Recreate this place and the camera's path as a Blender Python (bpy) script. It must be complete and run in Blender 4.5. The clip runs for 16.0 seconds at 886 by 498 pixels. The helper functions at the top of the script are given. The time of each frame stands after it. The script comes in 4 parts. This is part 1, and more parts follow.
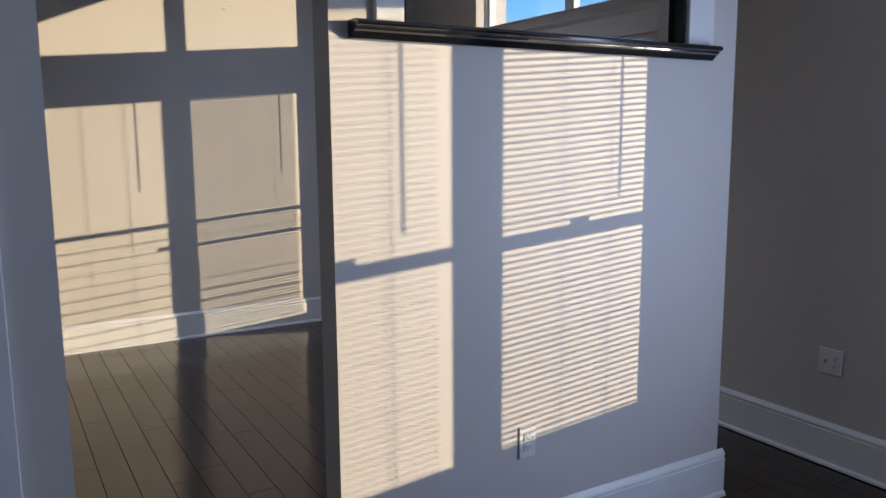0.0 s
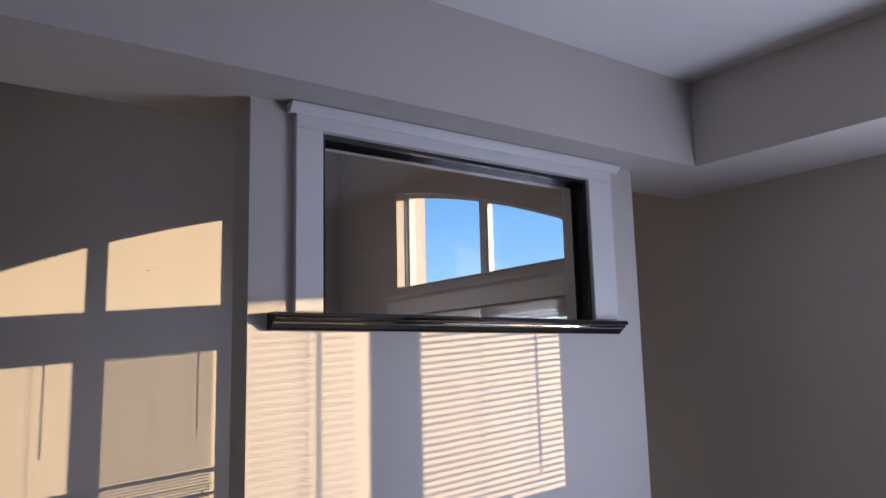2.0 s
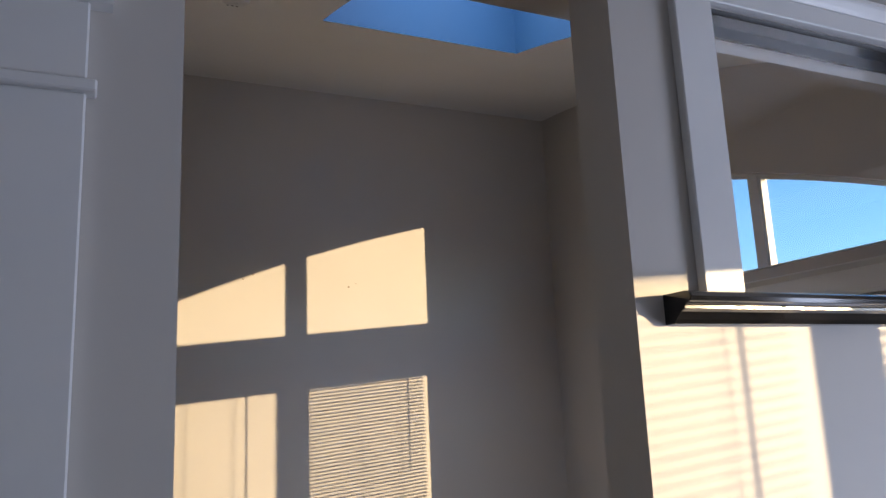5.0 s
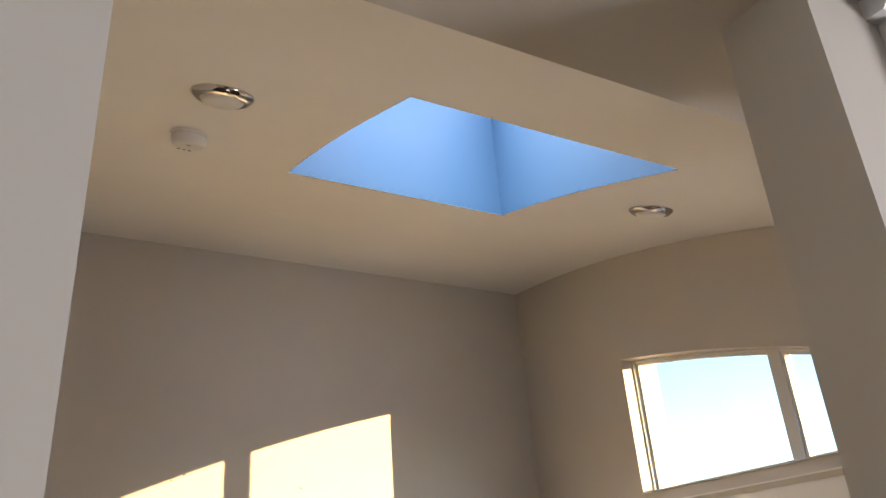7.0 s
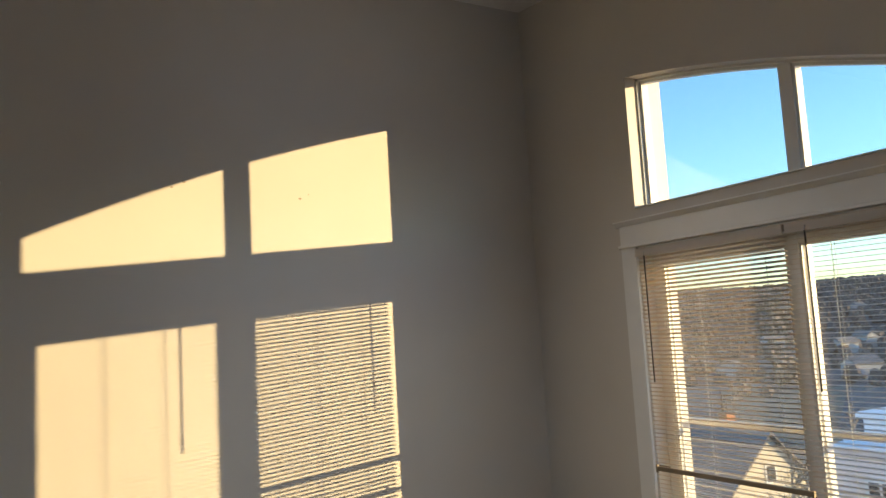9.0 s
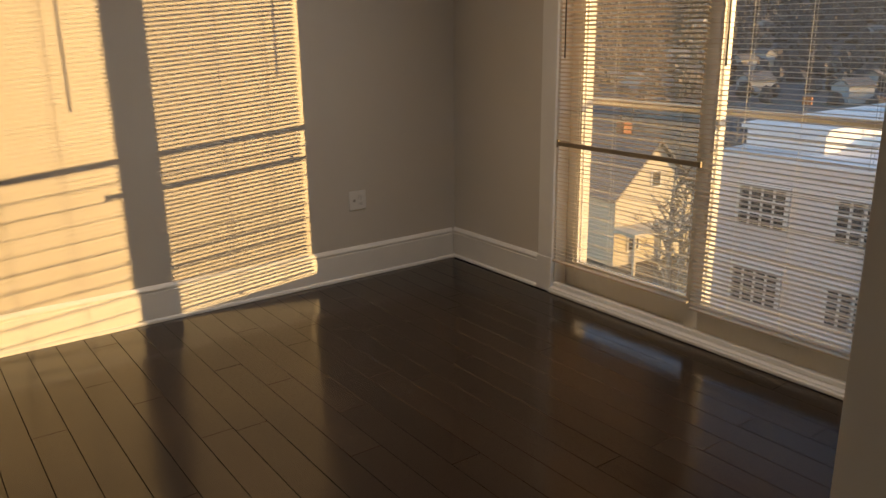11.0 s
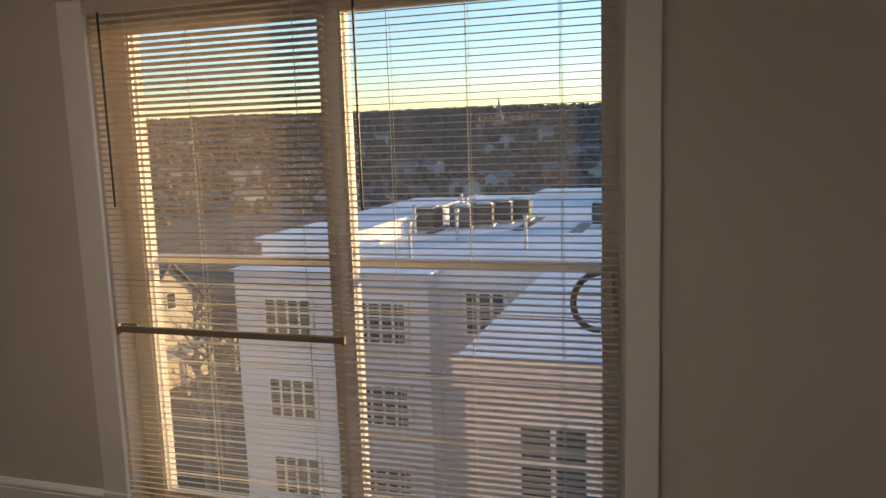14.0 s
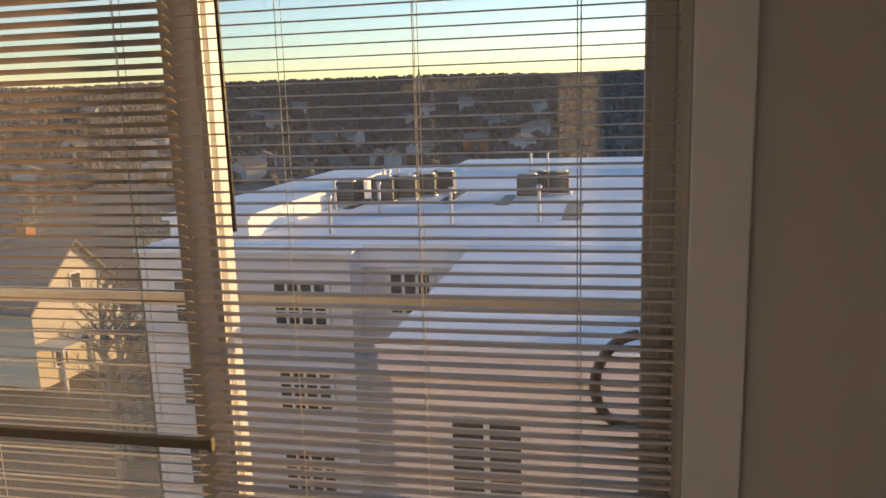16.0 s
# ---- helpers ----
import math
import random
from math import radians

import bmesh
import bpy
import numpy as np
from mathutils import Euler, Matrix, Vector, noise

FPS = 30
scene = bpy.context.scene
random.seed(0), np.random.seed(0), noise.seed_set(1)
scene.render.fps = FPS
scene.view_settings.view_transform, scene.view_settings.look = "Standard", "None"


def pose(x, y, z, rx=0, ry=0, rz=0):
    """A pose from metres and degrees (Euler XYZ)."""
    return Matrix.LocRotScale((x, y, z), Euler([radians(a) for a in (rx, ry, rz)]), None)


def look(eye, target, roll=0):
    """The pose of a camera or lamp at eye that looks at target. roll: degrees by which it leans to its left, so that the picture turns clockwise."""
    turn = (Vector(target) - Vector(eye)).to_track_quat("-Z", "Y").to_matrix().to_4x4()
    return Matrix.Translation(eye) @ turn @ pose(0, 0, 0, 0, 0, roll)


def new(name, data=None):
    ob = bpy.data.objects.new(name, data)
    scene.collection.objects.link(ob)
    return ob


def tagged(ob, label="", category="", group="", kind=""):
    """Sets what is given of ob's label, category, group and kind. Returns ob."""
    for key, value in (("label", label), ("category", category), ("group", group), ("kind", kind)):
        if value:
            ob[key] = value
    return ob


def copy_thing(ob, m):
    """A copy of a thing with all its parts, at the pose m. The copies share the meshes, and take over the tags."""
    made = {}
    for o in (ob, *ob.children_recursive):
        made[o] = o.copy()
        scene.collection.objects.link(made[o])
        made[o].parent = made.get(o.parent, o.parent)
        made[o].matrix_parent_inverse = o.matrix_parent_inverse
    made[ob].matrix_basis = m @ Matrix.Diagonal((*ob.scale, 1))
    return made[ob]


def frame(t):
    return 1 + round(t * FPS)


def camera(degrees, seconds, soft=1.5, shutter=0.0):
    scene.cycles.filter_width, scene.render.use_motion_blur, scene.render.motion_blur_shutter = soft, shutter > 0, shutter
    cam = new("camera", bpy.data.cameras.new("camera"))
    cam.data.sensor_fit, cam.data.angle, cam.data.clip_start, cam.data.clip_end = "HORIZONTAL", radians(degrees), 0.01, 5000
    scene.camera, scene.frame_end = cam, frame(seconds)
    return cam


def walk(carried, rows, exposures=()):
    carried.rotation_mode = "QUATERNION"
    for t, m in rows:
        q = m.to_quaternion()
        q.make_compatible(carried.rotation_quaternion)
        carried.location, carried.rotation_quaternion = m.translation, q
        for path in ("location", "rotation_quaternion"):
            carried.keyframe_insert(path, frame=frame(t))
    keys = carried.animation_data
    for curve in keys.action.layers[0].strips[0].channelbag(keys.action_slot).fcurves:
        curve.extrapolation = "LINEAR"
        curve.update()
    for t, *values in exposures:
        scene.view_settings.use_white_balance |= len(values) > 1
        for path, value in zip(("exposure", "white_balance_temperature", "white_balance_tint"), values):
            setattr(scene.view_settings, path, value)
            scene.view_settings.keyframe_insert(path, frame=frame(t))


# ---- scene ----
cam = camera(59.8, 16.0)
# seconds, stops, kelvin, tint
EXPOSURES = [(0.0, 2.15, 5500, 19), (0.5, 1.95, 5650, 21), (1.0, 2.0, 5750, 23), (2.5, 2.25, 6200, 27), (4.2, 2.2, 6100, 24), (6.5, 3.68, 6900, 15), (7.0, 3.82, 8000, 18), (8.0, 3.82, 9000, 24), (8.6, 3.2, 7800, 17), (9.0, 2.75, 7000, 12), (9.5, 2.3, 8800, 18), (10.2, 2.1, 11200, 24), (12.4, 3.4, 6900, 15), (13.0, 2.95, 7500, 16), (13.5, 2.85, 7900, 18), (14.0, 2.25, 8500, 23), (16.0, 2.1, 9300, 27)]
PATH = [
    (0, (0.399, -2.026, 1.481), (1.407, -0.323, 1.191), -0.4),
    (0.5, (0.389, -2.041, 1.541), (1.405, -0.321, 1.458), -0.2),
    (1, (0.4, -2.05, 1.583), (1.452, -0.351, 1.672), -0.5),
    (1.5, (0.417, -2.049, 1.613), (1.541, -0.41, 1.838), -1.0),
    (2, (0.409, -2.054, 1.628), (1.58, -0.463, 1.938), -1.4),
    (2.5, (0.414, -2.05, 1.625), (1.599, -0.477, 1.972), -1.5),
    (3, (0.393, -2.011, 1.611), (1.532, -0.407, 1.97), -1.6),
    (3.5, (0.389, -1.84, 1.579), (1.361, -0.129, 1.937), -2.8),
    (4, (0.395, -1.544, 1.59), (1.233, 0.238, 1.94), -2.9),
    (4.2, (0.386, -1.433, 1.581), (1.2, 0.362, 1.923), -2.5),
    (6.3, (0.504, -0.455, 1.768), (1.431, 1.192, 2.422), -3.5),
    (6.5, (0.503, -0.41, 1.767), (1.439, 1.208, 2.479), -3.8),
    (7, (0.509, -0.37, 1.794), (1.447, 1.189, 2.624), -4.4),
    (7.5, (0.522, -0.371, 1.797), (1.448, 1.175, 2.664), -4.1),
    (8, (0.516, -0.337, 1.734), (1.465, 1.257, 2.481), -3.7),
    (8.5, (0.552, -0.299, 1.676), (1.525, 1.38, 2.161), -3.4),
    (9, (0.545, -0.244, 1.628), (1.545, 1.474, 1.842), -3.3),
    (9.5, (0.547, -0.236, 1.563), (1.547, 1.495, 1.519), -3.0),
    (10, (0.554, -0.246, 1.514), (1.563, 1.457, 1.223), -2.3),
    (10.2, (0.563, -0.245, 1.472), (1.577, 1.438, 1.097), -1.8),
    (12.3, (0.751, 0.216, 1.434), (2.285, 1.323, 0.787), -0.9),
    (12.5, (0.81, 0.31, 1.428), (2.442, 1.315, 0.857), -2.5),
    (13, (0.935, 0.515, 1.467), (2.724, 1.304, 1.047), -3.5),
    (13.5, (1.05, 0.666, 1.49), (2.89, 1.368, 1.142), -2.8),
    (14, (1.28, 0.817, 1.508), (3.164, 1.423, 1.223), -1.9),
    (14.5, (1.486, 0.919, 1.46), (3.399, 1.409, 1.147), -1.0),
    (15, (1.745, 1.019, 1.475), (3.673, 1.418, 1.125), -1.4),
    (15.5, (1.962, 1.078, 1.466), (3.89, 1.454, 1.09), -1.9),
    (16, (2.218, 1.13, 1.508), (4.141, 1.54, 1.141), -1.8),
]
walk(cam, [(t, look(eye, target, roll)) for t, eye, target, roll in PATH], EXPOSURES)

# ---- light ----
SUN_WAY = Vector((-1.105, 1.0, -0.094)).normalized()
world = bpy.data.worlds.new("world")
scene.world = world
world.use_nodes = True
wn = world.node_tree.nodes
sky = wn.new("ShaderNodeTexSky")
sky.sky_type, sky.sun_disc = "NISHITA", False
sky.sun_elevation = math.asin(-SUN_WAY.z)
sky.sun_rotation = math.atan2(-SUN_WAY.x, -SUN_WAY.y)
sky.altitude, sky.air_density, sky.dust_density, sky.ozone_density = 100, 0.95, 0.12, 3.4
wn["Background"].inputs["Strength"].default_value = 0.15
world.node_tree.links.new(sky.outputs[0], wn["Background"].inputs["Color"])

sun_data = bpy.data.lights.new("sun", "SUN")
sun_data.energy, sun_data.angle, sun_data.color = 1.2, radians(0.29), (1.0, 0.775, 0.41)
sun = new("sun", sun_data)
sun.matrix_world = look((60, -50, 8), Vector((60, -50, 8)) + SUN_WAY)


def opening_lamp(name, at, target, sx, sy, watts, color, spread=180):
    """The sky's light through an opening."""
    d = bpy.data.lights.new(name, "AREA")
    d.shape, d.size, d.size_y, d.energy, d.color = "RECTANGLE", sx, sy, watts, color
    d.spread = radians(spread)
    ob = new(name, d)
    ob.matrix_world = look(at, target)
    return ob


opening_lamp("sky_in_skylight", (1.988, 1.852, 4.385), (1.988, 1.852, 0), 1.06, 1.0, 5.8, (0.86, 0.93, 1.0), 115)
opening_lamp("sky_in_living_window", (3.56, -1.64, 1.25), (0, -1.64, 2.0), 1.35, 1.5, 9.3, (0.70, 0.82, 1.0))


# ---- materials ----
def mat(name, color, rough=0.6, metal=0.0, spots=0.06, scale=6.0, bump=0.0, bump_scale=120.0, coat=0.0):
    m = bpy.data.materials.new(name)
    m.use_nodes = True
    nt = m.node_tree
    b = nt.nodes["Principled BSDF"]
    b.inputs["Metallic"].default_value = metal
    b.inputs["Coat Weight"].default_value = coat
    tc = nt.nodes.new("ShaderNodeTexCoord")
    n1 = nt.nodes.new("ShaderNodeTexNoise")
    n1.inputs["Scale"].default_value, n1.inputs["Detail"].default_value = scale, 6
    nt.links.new(tc.outputs["Object"], n1.inputs["Vector"])
    ramp = nt.nodes.new("ShaderNodeMapRange")
    ramp.inputs["From Min"].default_value, ramp.inputs["From Max"].default_value = 0.3, 0.7
    ramp.inputs["To Min"].default_value, ramp.inputs["To Max"].default_value = 1 - spots, 1 + spots
    nt.links.new(n1.outputs["Fac"], ramp.inputs["Value"])
    mul = nt.nodes.new("ShaderNodeVectorMath")
    mul.operation = "SCALE"
    mul.inputs[0].default_value = color
    nt.links.new(ramp.outputs[0], mul.inputs["Scale"])
    nt.links.new(mul.outputs[0], b.inputs["Base Color"])
    rr = nt.nodes.new("ShaderNodeMapRange")
    rr.inputs["To Min"].default_value, rr.inputs["To Max"].default_value = rough * 0.85, min(1, rough * 1.15)
    nt.links.new(n1.outputs["Fac"], rr.inputs["Value"])
    nt.links.new(rr.outputs[0], b.inputs["Roughness"])
    if bump:
        n2 = nt.nodes.new("ShaderNodeTexNoise")
        n2.inputs["Scale"].default_value, n2.inputs["Detail"].default_value = bump_scale, 3
        nt.links.new(tc.outputs["Object"], n2.inputs["Vector"])
        bp = nt.nodes.new("ShaderNodeBump")
        bp.inputs["Strength"].default_value, bp.inputs["Distance"].default_value = bump, 0.002
        nt.links.new(n2.outputs["Fac"], bp.inputs["Height"])
        nt.links.new(bp.outputs[0], b.inputs["Normal"])
    return m


def wood_floor(name):
    m = bpy.data.materials.new(name)
    m.use_nodes = True
    nt = m.node_tree
    b = nt.nodes["Principled BSDF"]
    tc = nt.nodes.new("ShaderNodeTexCoord")
    oi = nt.nodes.new("ShaderNodeObjectInfo")
    off = nt.nodes.new("ShaderNodeVectorMath")
    off.operation = "SCALE"
    off.inputs[0].default_value = (13.0, 29.0, 7.0)
    nt.links.new(oi.outputs["Random"], off.inputs["Scale"])
    add = nt.nodes.new("ShaderNodeVectorMath")
    nt.links.new(tc.outputs["Object"], add.inputs[0])
    nt.links.new(off.outputs[0], add.inputs[1])
    mp = nt.nodes.new("ShaderNodeMapping")
    mp.inputs["Scale"].default_value = (38, 2.2, 38)
    nt.links.new(add.outputs[0], mp.inputs["Vector"])
    grain = nt.nodes.new("ShaderNodeTexNoise")
    grain.inputs["Scale"].default_value, grain.inputs["Detail"].default_value = 1.0, 7
    nt.links.new(mp.outputs[0], grain.inputs["Vector"])
    blotch = nt.nodes.new("ShaderNodeTexNoise")
    blotch.inputs["Scale"].default_value, blotch.inputs["Detail"].default_value = 3.0, 4
    nt.links.new(add.outputs[0], blotch.inputs["Vector"])
    mix = nt.nodes.new("ShaderNodeMix")
    mix.data_type = "RGBA"
    mix.inputs["A"].default_value, mix.inputs["B"].default_value = (0.010, 0.0062, 0.0042, 1), (0.056, 0.033, 0.021, 1)
    sm = nt.nodes.new("ShaderNodeMath")
    sm.operation = "MULTIPLY_ADD"
    nt.links.new(grain.outputs["Fac"], sm.inputs[0])
    sm.inputs[1].default_value = 0.6
    md = nt.nodes.new("ShaderNodeMath")
    md.operation = "MULTIPLY"
    nt.links.new(oi.outputs["Random"], md.inputs[0])
    md.inputs[1].default_value = 0.26
    nt.links.new(md.outputs[0], sm.inputs[2])
    nt.links.new(sm.outputs[0], mix.inputs["Factor"])
    nt.links.new(mix.outputs["Result"], b.inputs["Base Color"])
    rg = nt.nodes.new("ShaderNodeMapRange")
    rg.inputs["From Min"].default_value, rg.inputs["From Max"].default_value = 0.3, 0.7
    rg.inputs["To Min"].default_value, rg.inputs["To Max"].default_value = 0.10, 0.23
    nt.links.new(blotch.outputs["Fac"], rg.inputs["Value"])
    nt.links.new(rg.outputs[0], b.inputs["Roughness"])
    bp = nt.nodes.new("ShaderNodeBump")
    bp.inputs["Strength"].default_value, bp.inputs["Distance"].default_value = 0.12, 0.002
    nt.links.new(grain.outputs["Fac"], bp.inputs["Height"])
    nt.links.new(bp.outputs[0], b.inputs["Normal"])
    return m


def glass(name, mirror=0.045, tint=(1, 1, 1), dust=0.0):
    m = bpy.data.materials.new(name)
    m.use_nodes = True
    nt = m.node_tree
    nt.nodes.remove(nt.nodes["Principled BSDF"])
    out = nt.nodes["Material Output"]
    tr = nt.nodes.new("ShaderNodeBsdfTransparent")
    tr.inputs[0].default_value = (*tint, 1)
    gl = nt.nodes.new("ShaderNodeBsdfGlossy")
    gl.inputs["Roughness"].default_value = 0.0
    lw_ = nt.nodes.new("ShaderNodeLayerWeight")
    lw_.inputs["Blend"].default_value = 0.5
    pw = nt.nodes.new("ShaderNodeMath")
    pw.operation = "POWER"
    pw.inputs[1].default_value = 5.0
    nt.links.new(lw_.outputs["Facing"], pw.inputs[0])
    fr = nt.nodes.new("ShaderNodeMath")
    fr.operation = "MULTIPLY_ADD"
    fr.inputs[1].default_value, fr.inputs[2].default_value = 0.88, mirror
    nt.links.new(pw.outputs[0], fr.inputs[0])
    mx = nt.nodes.new("ShaderNodeMixShader")
    nt.links.new(fr.outputs[0], mx.inputs[0])
    nt.links.new(tr.outputs[0], mx.inputs[1])
    nt.links.new(gl.outputs[0], mx.inputs[2])
    if dust:
        # a thin uneven film of dirt that catches the sun
        tl = nt.nodes.new("ShaderNodeBsdfTranslucent")
        tl.inputs["Color"].default_value = (0.8, 0.78, 0.74, 1)
        no = nt.nodes.new("ShaderNodeTexNoise")
        no.inputs["Scale"].default_value, no.inputs["Detail"].default_value = 2.2, 5
        tc = nt.nodes.new("ShaderNodeTexCoord")
        nt.links.new(tc.outputs["Object"], no.inputs["Vector"])
        rg = nt.nodes.new("ShaderNodeMapRange")
        rg.inputs["From Min"].default_value, rg.inputs["From Max"].default_value = 0.3, 0.75
        rg.inputs["To Min"].default_value, rg.inputs["To Max"].default_value = dust * 0.4, dust * 1.6
        nt.links.new(no.outputs["Fac"], rg.inputs["Value"])
        dm = nt.nodes.new("ShaderNodeMixShader")
        nt.links.new(rg.outputs[0], dm.inputs[0])
        nt.links.new(mx.outputs[0], dm.inputs[1])
        nt.links.new(tl.outputs[0], dm.inputs[2])
        mx = dm
    nt.links.new(mx.outputs[0], out.inputs["Surface"])
    return m


def slat_vinyl(name):
    """Thin white vinyl that lets some warm light through."""
    m = mat(name, (0.70, 0.665, 0.62), 0.4, spots=0.03, scale=20)
    nt = m.node_tree
    tl = nt.nodes.new("ShaderNodeBsdfTranslucent")
    tl.inputs["Color"].default_value = (0.62, 0.47, 0.34, 1)
    mx = nt.nodes.new("ShaderNodeMixShader")
    mx.inputs[0].default_value = 0.40
    nt.links.new(nt.nodes["Principled BSDF"].outputs[0], mx.inputs[1])
    nt.links.new(tl.outputs[0], mx.inputs[2])
    nt.links.new(mx.outputs[0], nt.nodes["Material Output"].inputs["Surface"])
    return m


M_WALL = mat("greige_wall_paint", (0.60, 0.562, 0.515), 0.55, spots=0.03, scale=1.5, bump=0.035, bump_scale=260)
M_CEIL = mat("ceiling_paint", (0.85, 0.835, 0.81), 0.75, spots=0.02, scale=2, bump=0.08, bump_scale=200)
# dark blue: sky tint and dimmer shaft walls are painted into this colour
M_SHAFT = mat("shaft_baked_sky_blue", (0.010, 0.080, 0.185), 0.8, spots=0.02, scale=2)
M_TRIM = mat("white_trim_paint", (0.78, 0.77, 0.75), 0.32, spots=0.02, scale=8, bump=0.03, bump_scale=60)
M_DOOR = mat("white_door_paint", (0.74, 0.73, 0.72), 0.38, spots=0.02, scale=5, bump=0.03, bump_scale=80)
M_VINYL = mat("white_vinyl", (0.76, 0.75, 0.72), 0.35, spots=0.02, scale=10)
M_SLAT = slat_vinyl("blind_slat_vinyl")
M_CORD = mat("blind_cord", (0.75, 0.72, 0.66), 0.8)
M_WAND = mat("smoky_wand_plastic", (0.05, 0.05, 0.05), 0.25)
M_BLACK = mat("black_gloss_lacquer", (0.012, 0.012, 0.013), 0.14, spots=0.1, scale=12, coat=0.3)
M_PLATE = mat("white_plate_plastic", (0.78, 0.77, 0.74), 0.3, spots=0.01)
M_SLOT = mat("dark_slot", (0.02, 0.02, 0.02), 0.6)
M_CHROME = mat("polished_chrome", (0.62, 0.60, 0.58), 0.05, metal=1.0, spots=0.02)
M_LENS = mat("frosted_lens", (0.75, 0.74, 0.72), 0.35)
M_SATIN = mat("satin_nickel", (0.5, 0.48, 0.45), 0.35, metal=1.0)
M_HANDLE = mat("grey_brown_handle", (0.58, 0.53, 0.47), 0.4)
M_BAR = mat("bronze_security_bar", (0.20, 0.16, 0.115), 0.45, metal=0.3)
M_RAIL = mat("beige_painted_rail", (0.55, 0.50, 0.42), 0.5, bump=0.05)
M_FLOOR = wood_floor("espresso_wood")
M_GAP = mat("plank_gap", (0.006, 0.004, 0.003), 0.8)
M_GLASS = glass("clear_glass")
M_DOUBLE = glass("double_glazing", 0.085)
M_DUSTY = glass("dusty_double_glazing", 0.09, dust=0.032)
M_CLEANER = glass("wiped_double_glazing", 0.08, dust=0.011)
M_ROOF = mat("white_roof_membrane", (0.84, 0.84, 0.84), 0.7, spots=0.10, scale=0.35, bump=0.1, bump_scale=5)
M_STUCCO = mat("pale_stucco", (0.78, 0.70, 0.67), 0.85, spots=0.06, scale=0.6, bump=0.3, bump_scale=40)
M_STUCCO_GREY = mat("grey_stucco", (0.68, 0.65, 0.65), 0.85, spots=0.06, scale=0.6, bump=0.3, bump_scale=40)
M_PANE = mat("dark_window_pane", (0.03, 0.035, 0.04), 0.08)
M_AC = mat("dark_condenser_metal", (0.04, 0.06, 0.065), 0.5, metal=0.4)
M_GALV = mat("galvanised_metal", (0.5, 0.5, 0.5), 0.45, metal=0.8)
M_SIDING = mat("cream_siding", (0.62, 0.55, 0.42), 0.8, spots=0.05, scale=0.8)
M_SHINGLE = mat("grey_shingle", (0.16, 0.15, 0.15), 0.9, spots=0.2, scale=2)
M_GROUND = mat("winter_ground", (0.11, 0.095, 0.07), 0.95, spots=0.35, scale=0.06)
M_WOODS = mat("bare_winter_woods", (0.125, 0.095, 0.088), 0.95, spots=0.35, scale=0.02)
M_TREE = mat("bare_twigs", (0.10, 0.08, 0.074), 0.95, spots=0.3, scale=0.2)
M_ASPHALT = mat("asphalt", (0.05, 0.05, 0.05), 0.9, spots=0.15, scale=0.4)
M_BARK = mat("bark", (0.30, 0.25, 0.20), 0.9, spots=0.2, scale=3)
M_ORANGE = mat("orange_brick", (0.42, 0.16, 0.07), 0.85, spots=0.1, scale=1)
M_PALEHOUSE = mat("pale_far_siding", (0.40, 0.39, 0.39), 0.85, spots=0.1, scale=0.5)


# ---- building helpers ----
def mesh_of(name, bm, material):
    me = bpy.data.meshes.new(name)
    bmesh.ops.recalc_face_normals(bm, faces=bm.faces)
    bm.to_mesh(me)
    bm.free()
    me.materials.append(material)
    return me


def part(name, bm, material, parent=None, label="", smooth=False):
    me = mesh_of(name, bm, material)
    if smooth:
        me.polygons.foreach_set("use_smooth", [True] * len(me.polygons))
    ob = new(name, me)
    if parent is not None:
        ob.parent = parent
    return tagged(ob, label)


def thing(name, label, category, group="", kind="", at=(0, 0, 0)):
    ob = new(name)
    ob.location = at
    ob.empty_display_size = 0.05
    return tagged(ob, label, category, group, kind)


def box(x0, x1, y0, y1, z0, z1, bevel=0.0, bm=None):
    own = bmesh.new()
    bmesh.ops.create_cube(own, size=1)
    bmesh.ops.scale(own, vec=(x1 - x0, y1 - y0, z1 - z0), verts=own.verts)
    bmesh.ops.translate(own, vec=((x0 + x1) / 2, (y0 + y1) / 2, (z0 + z1) / 2), verts=own.verts)
    if bevel:
        bmesh.ops.bevel(own, geom=own.edges[:], offset=bevel, segments=1, affect="EDGES")
    if bm is None:
        return own
    me = bpy.data.meshes.new("t")
    own.to_mesh(me)
    own.free()
    bm.from_mesh(me)
    bpy.data.meshes.remove(me)
    return bm


def prism(points, axis, a, b, bm=None):
    """Extrude a polygon of 2D points along an axis: x takes (y, z), y takes (x, z), z takes (x, y)."""
    bm = bm or bmesh.new()
    def at(p, d):
        return {"x": (d, p[0], p[1]), "y": (p[0], d, p[1]), "z": (p[0], p[1], d)}[axis]
    lo = [bm.verts.new(at(p, a)) for p in points]
    hi = [bm.verts.new(at(p, b)) for p in points]
    n = len(points)
    bm.faces.new(lo[::-1])
    bm.faces.new(hi)
    for i in range(n):
        bm.faces.new((lo[i], lo[(i + 1) % n], hi[(i + 1) % n], hi[i]))
    return bm


def run(profile, p, q, out, bm=None):
    """A moulding: a profile of (away from the wall, height) swept from p to q on the plan; out points away from the wall."""
    bm = bm or bmesh.new()
    rows = []
    for e in (p, q):
        rows.append([bm.verts.new((e[0] + out[0] * d, e[1] + out[1] * d, z)) for d, z in profile])
    n = len(profile)
    for i in range(n):
        bm.faces.new((rows[0][i], rows[0][(i + 1) % n], rows[1][(i + 1) % n], rows[1][i]))
    bm.faces.new(rows[0][::-1])
    bm.faces.new(rows[1])
    return bm


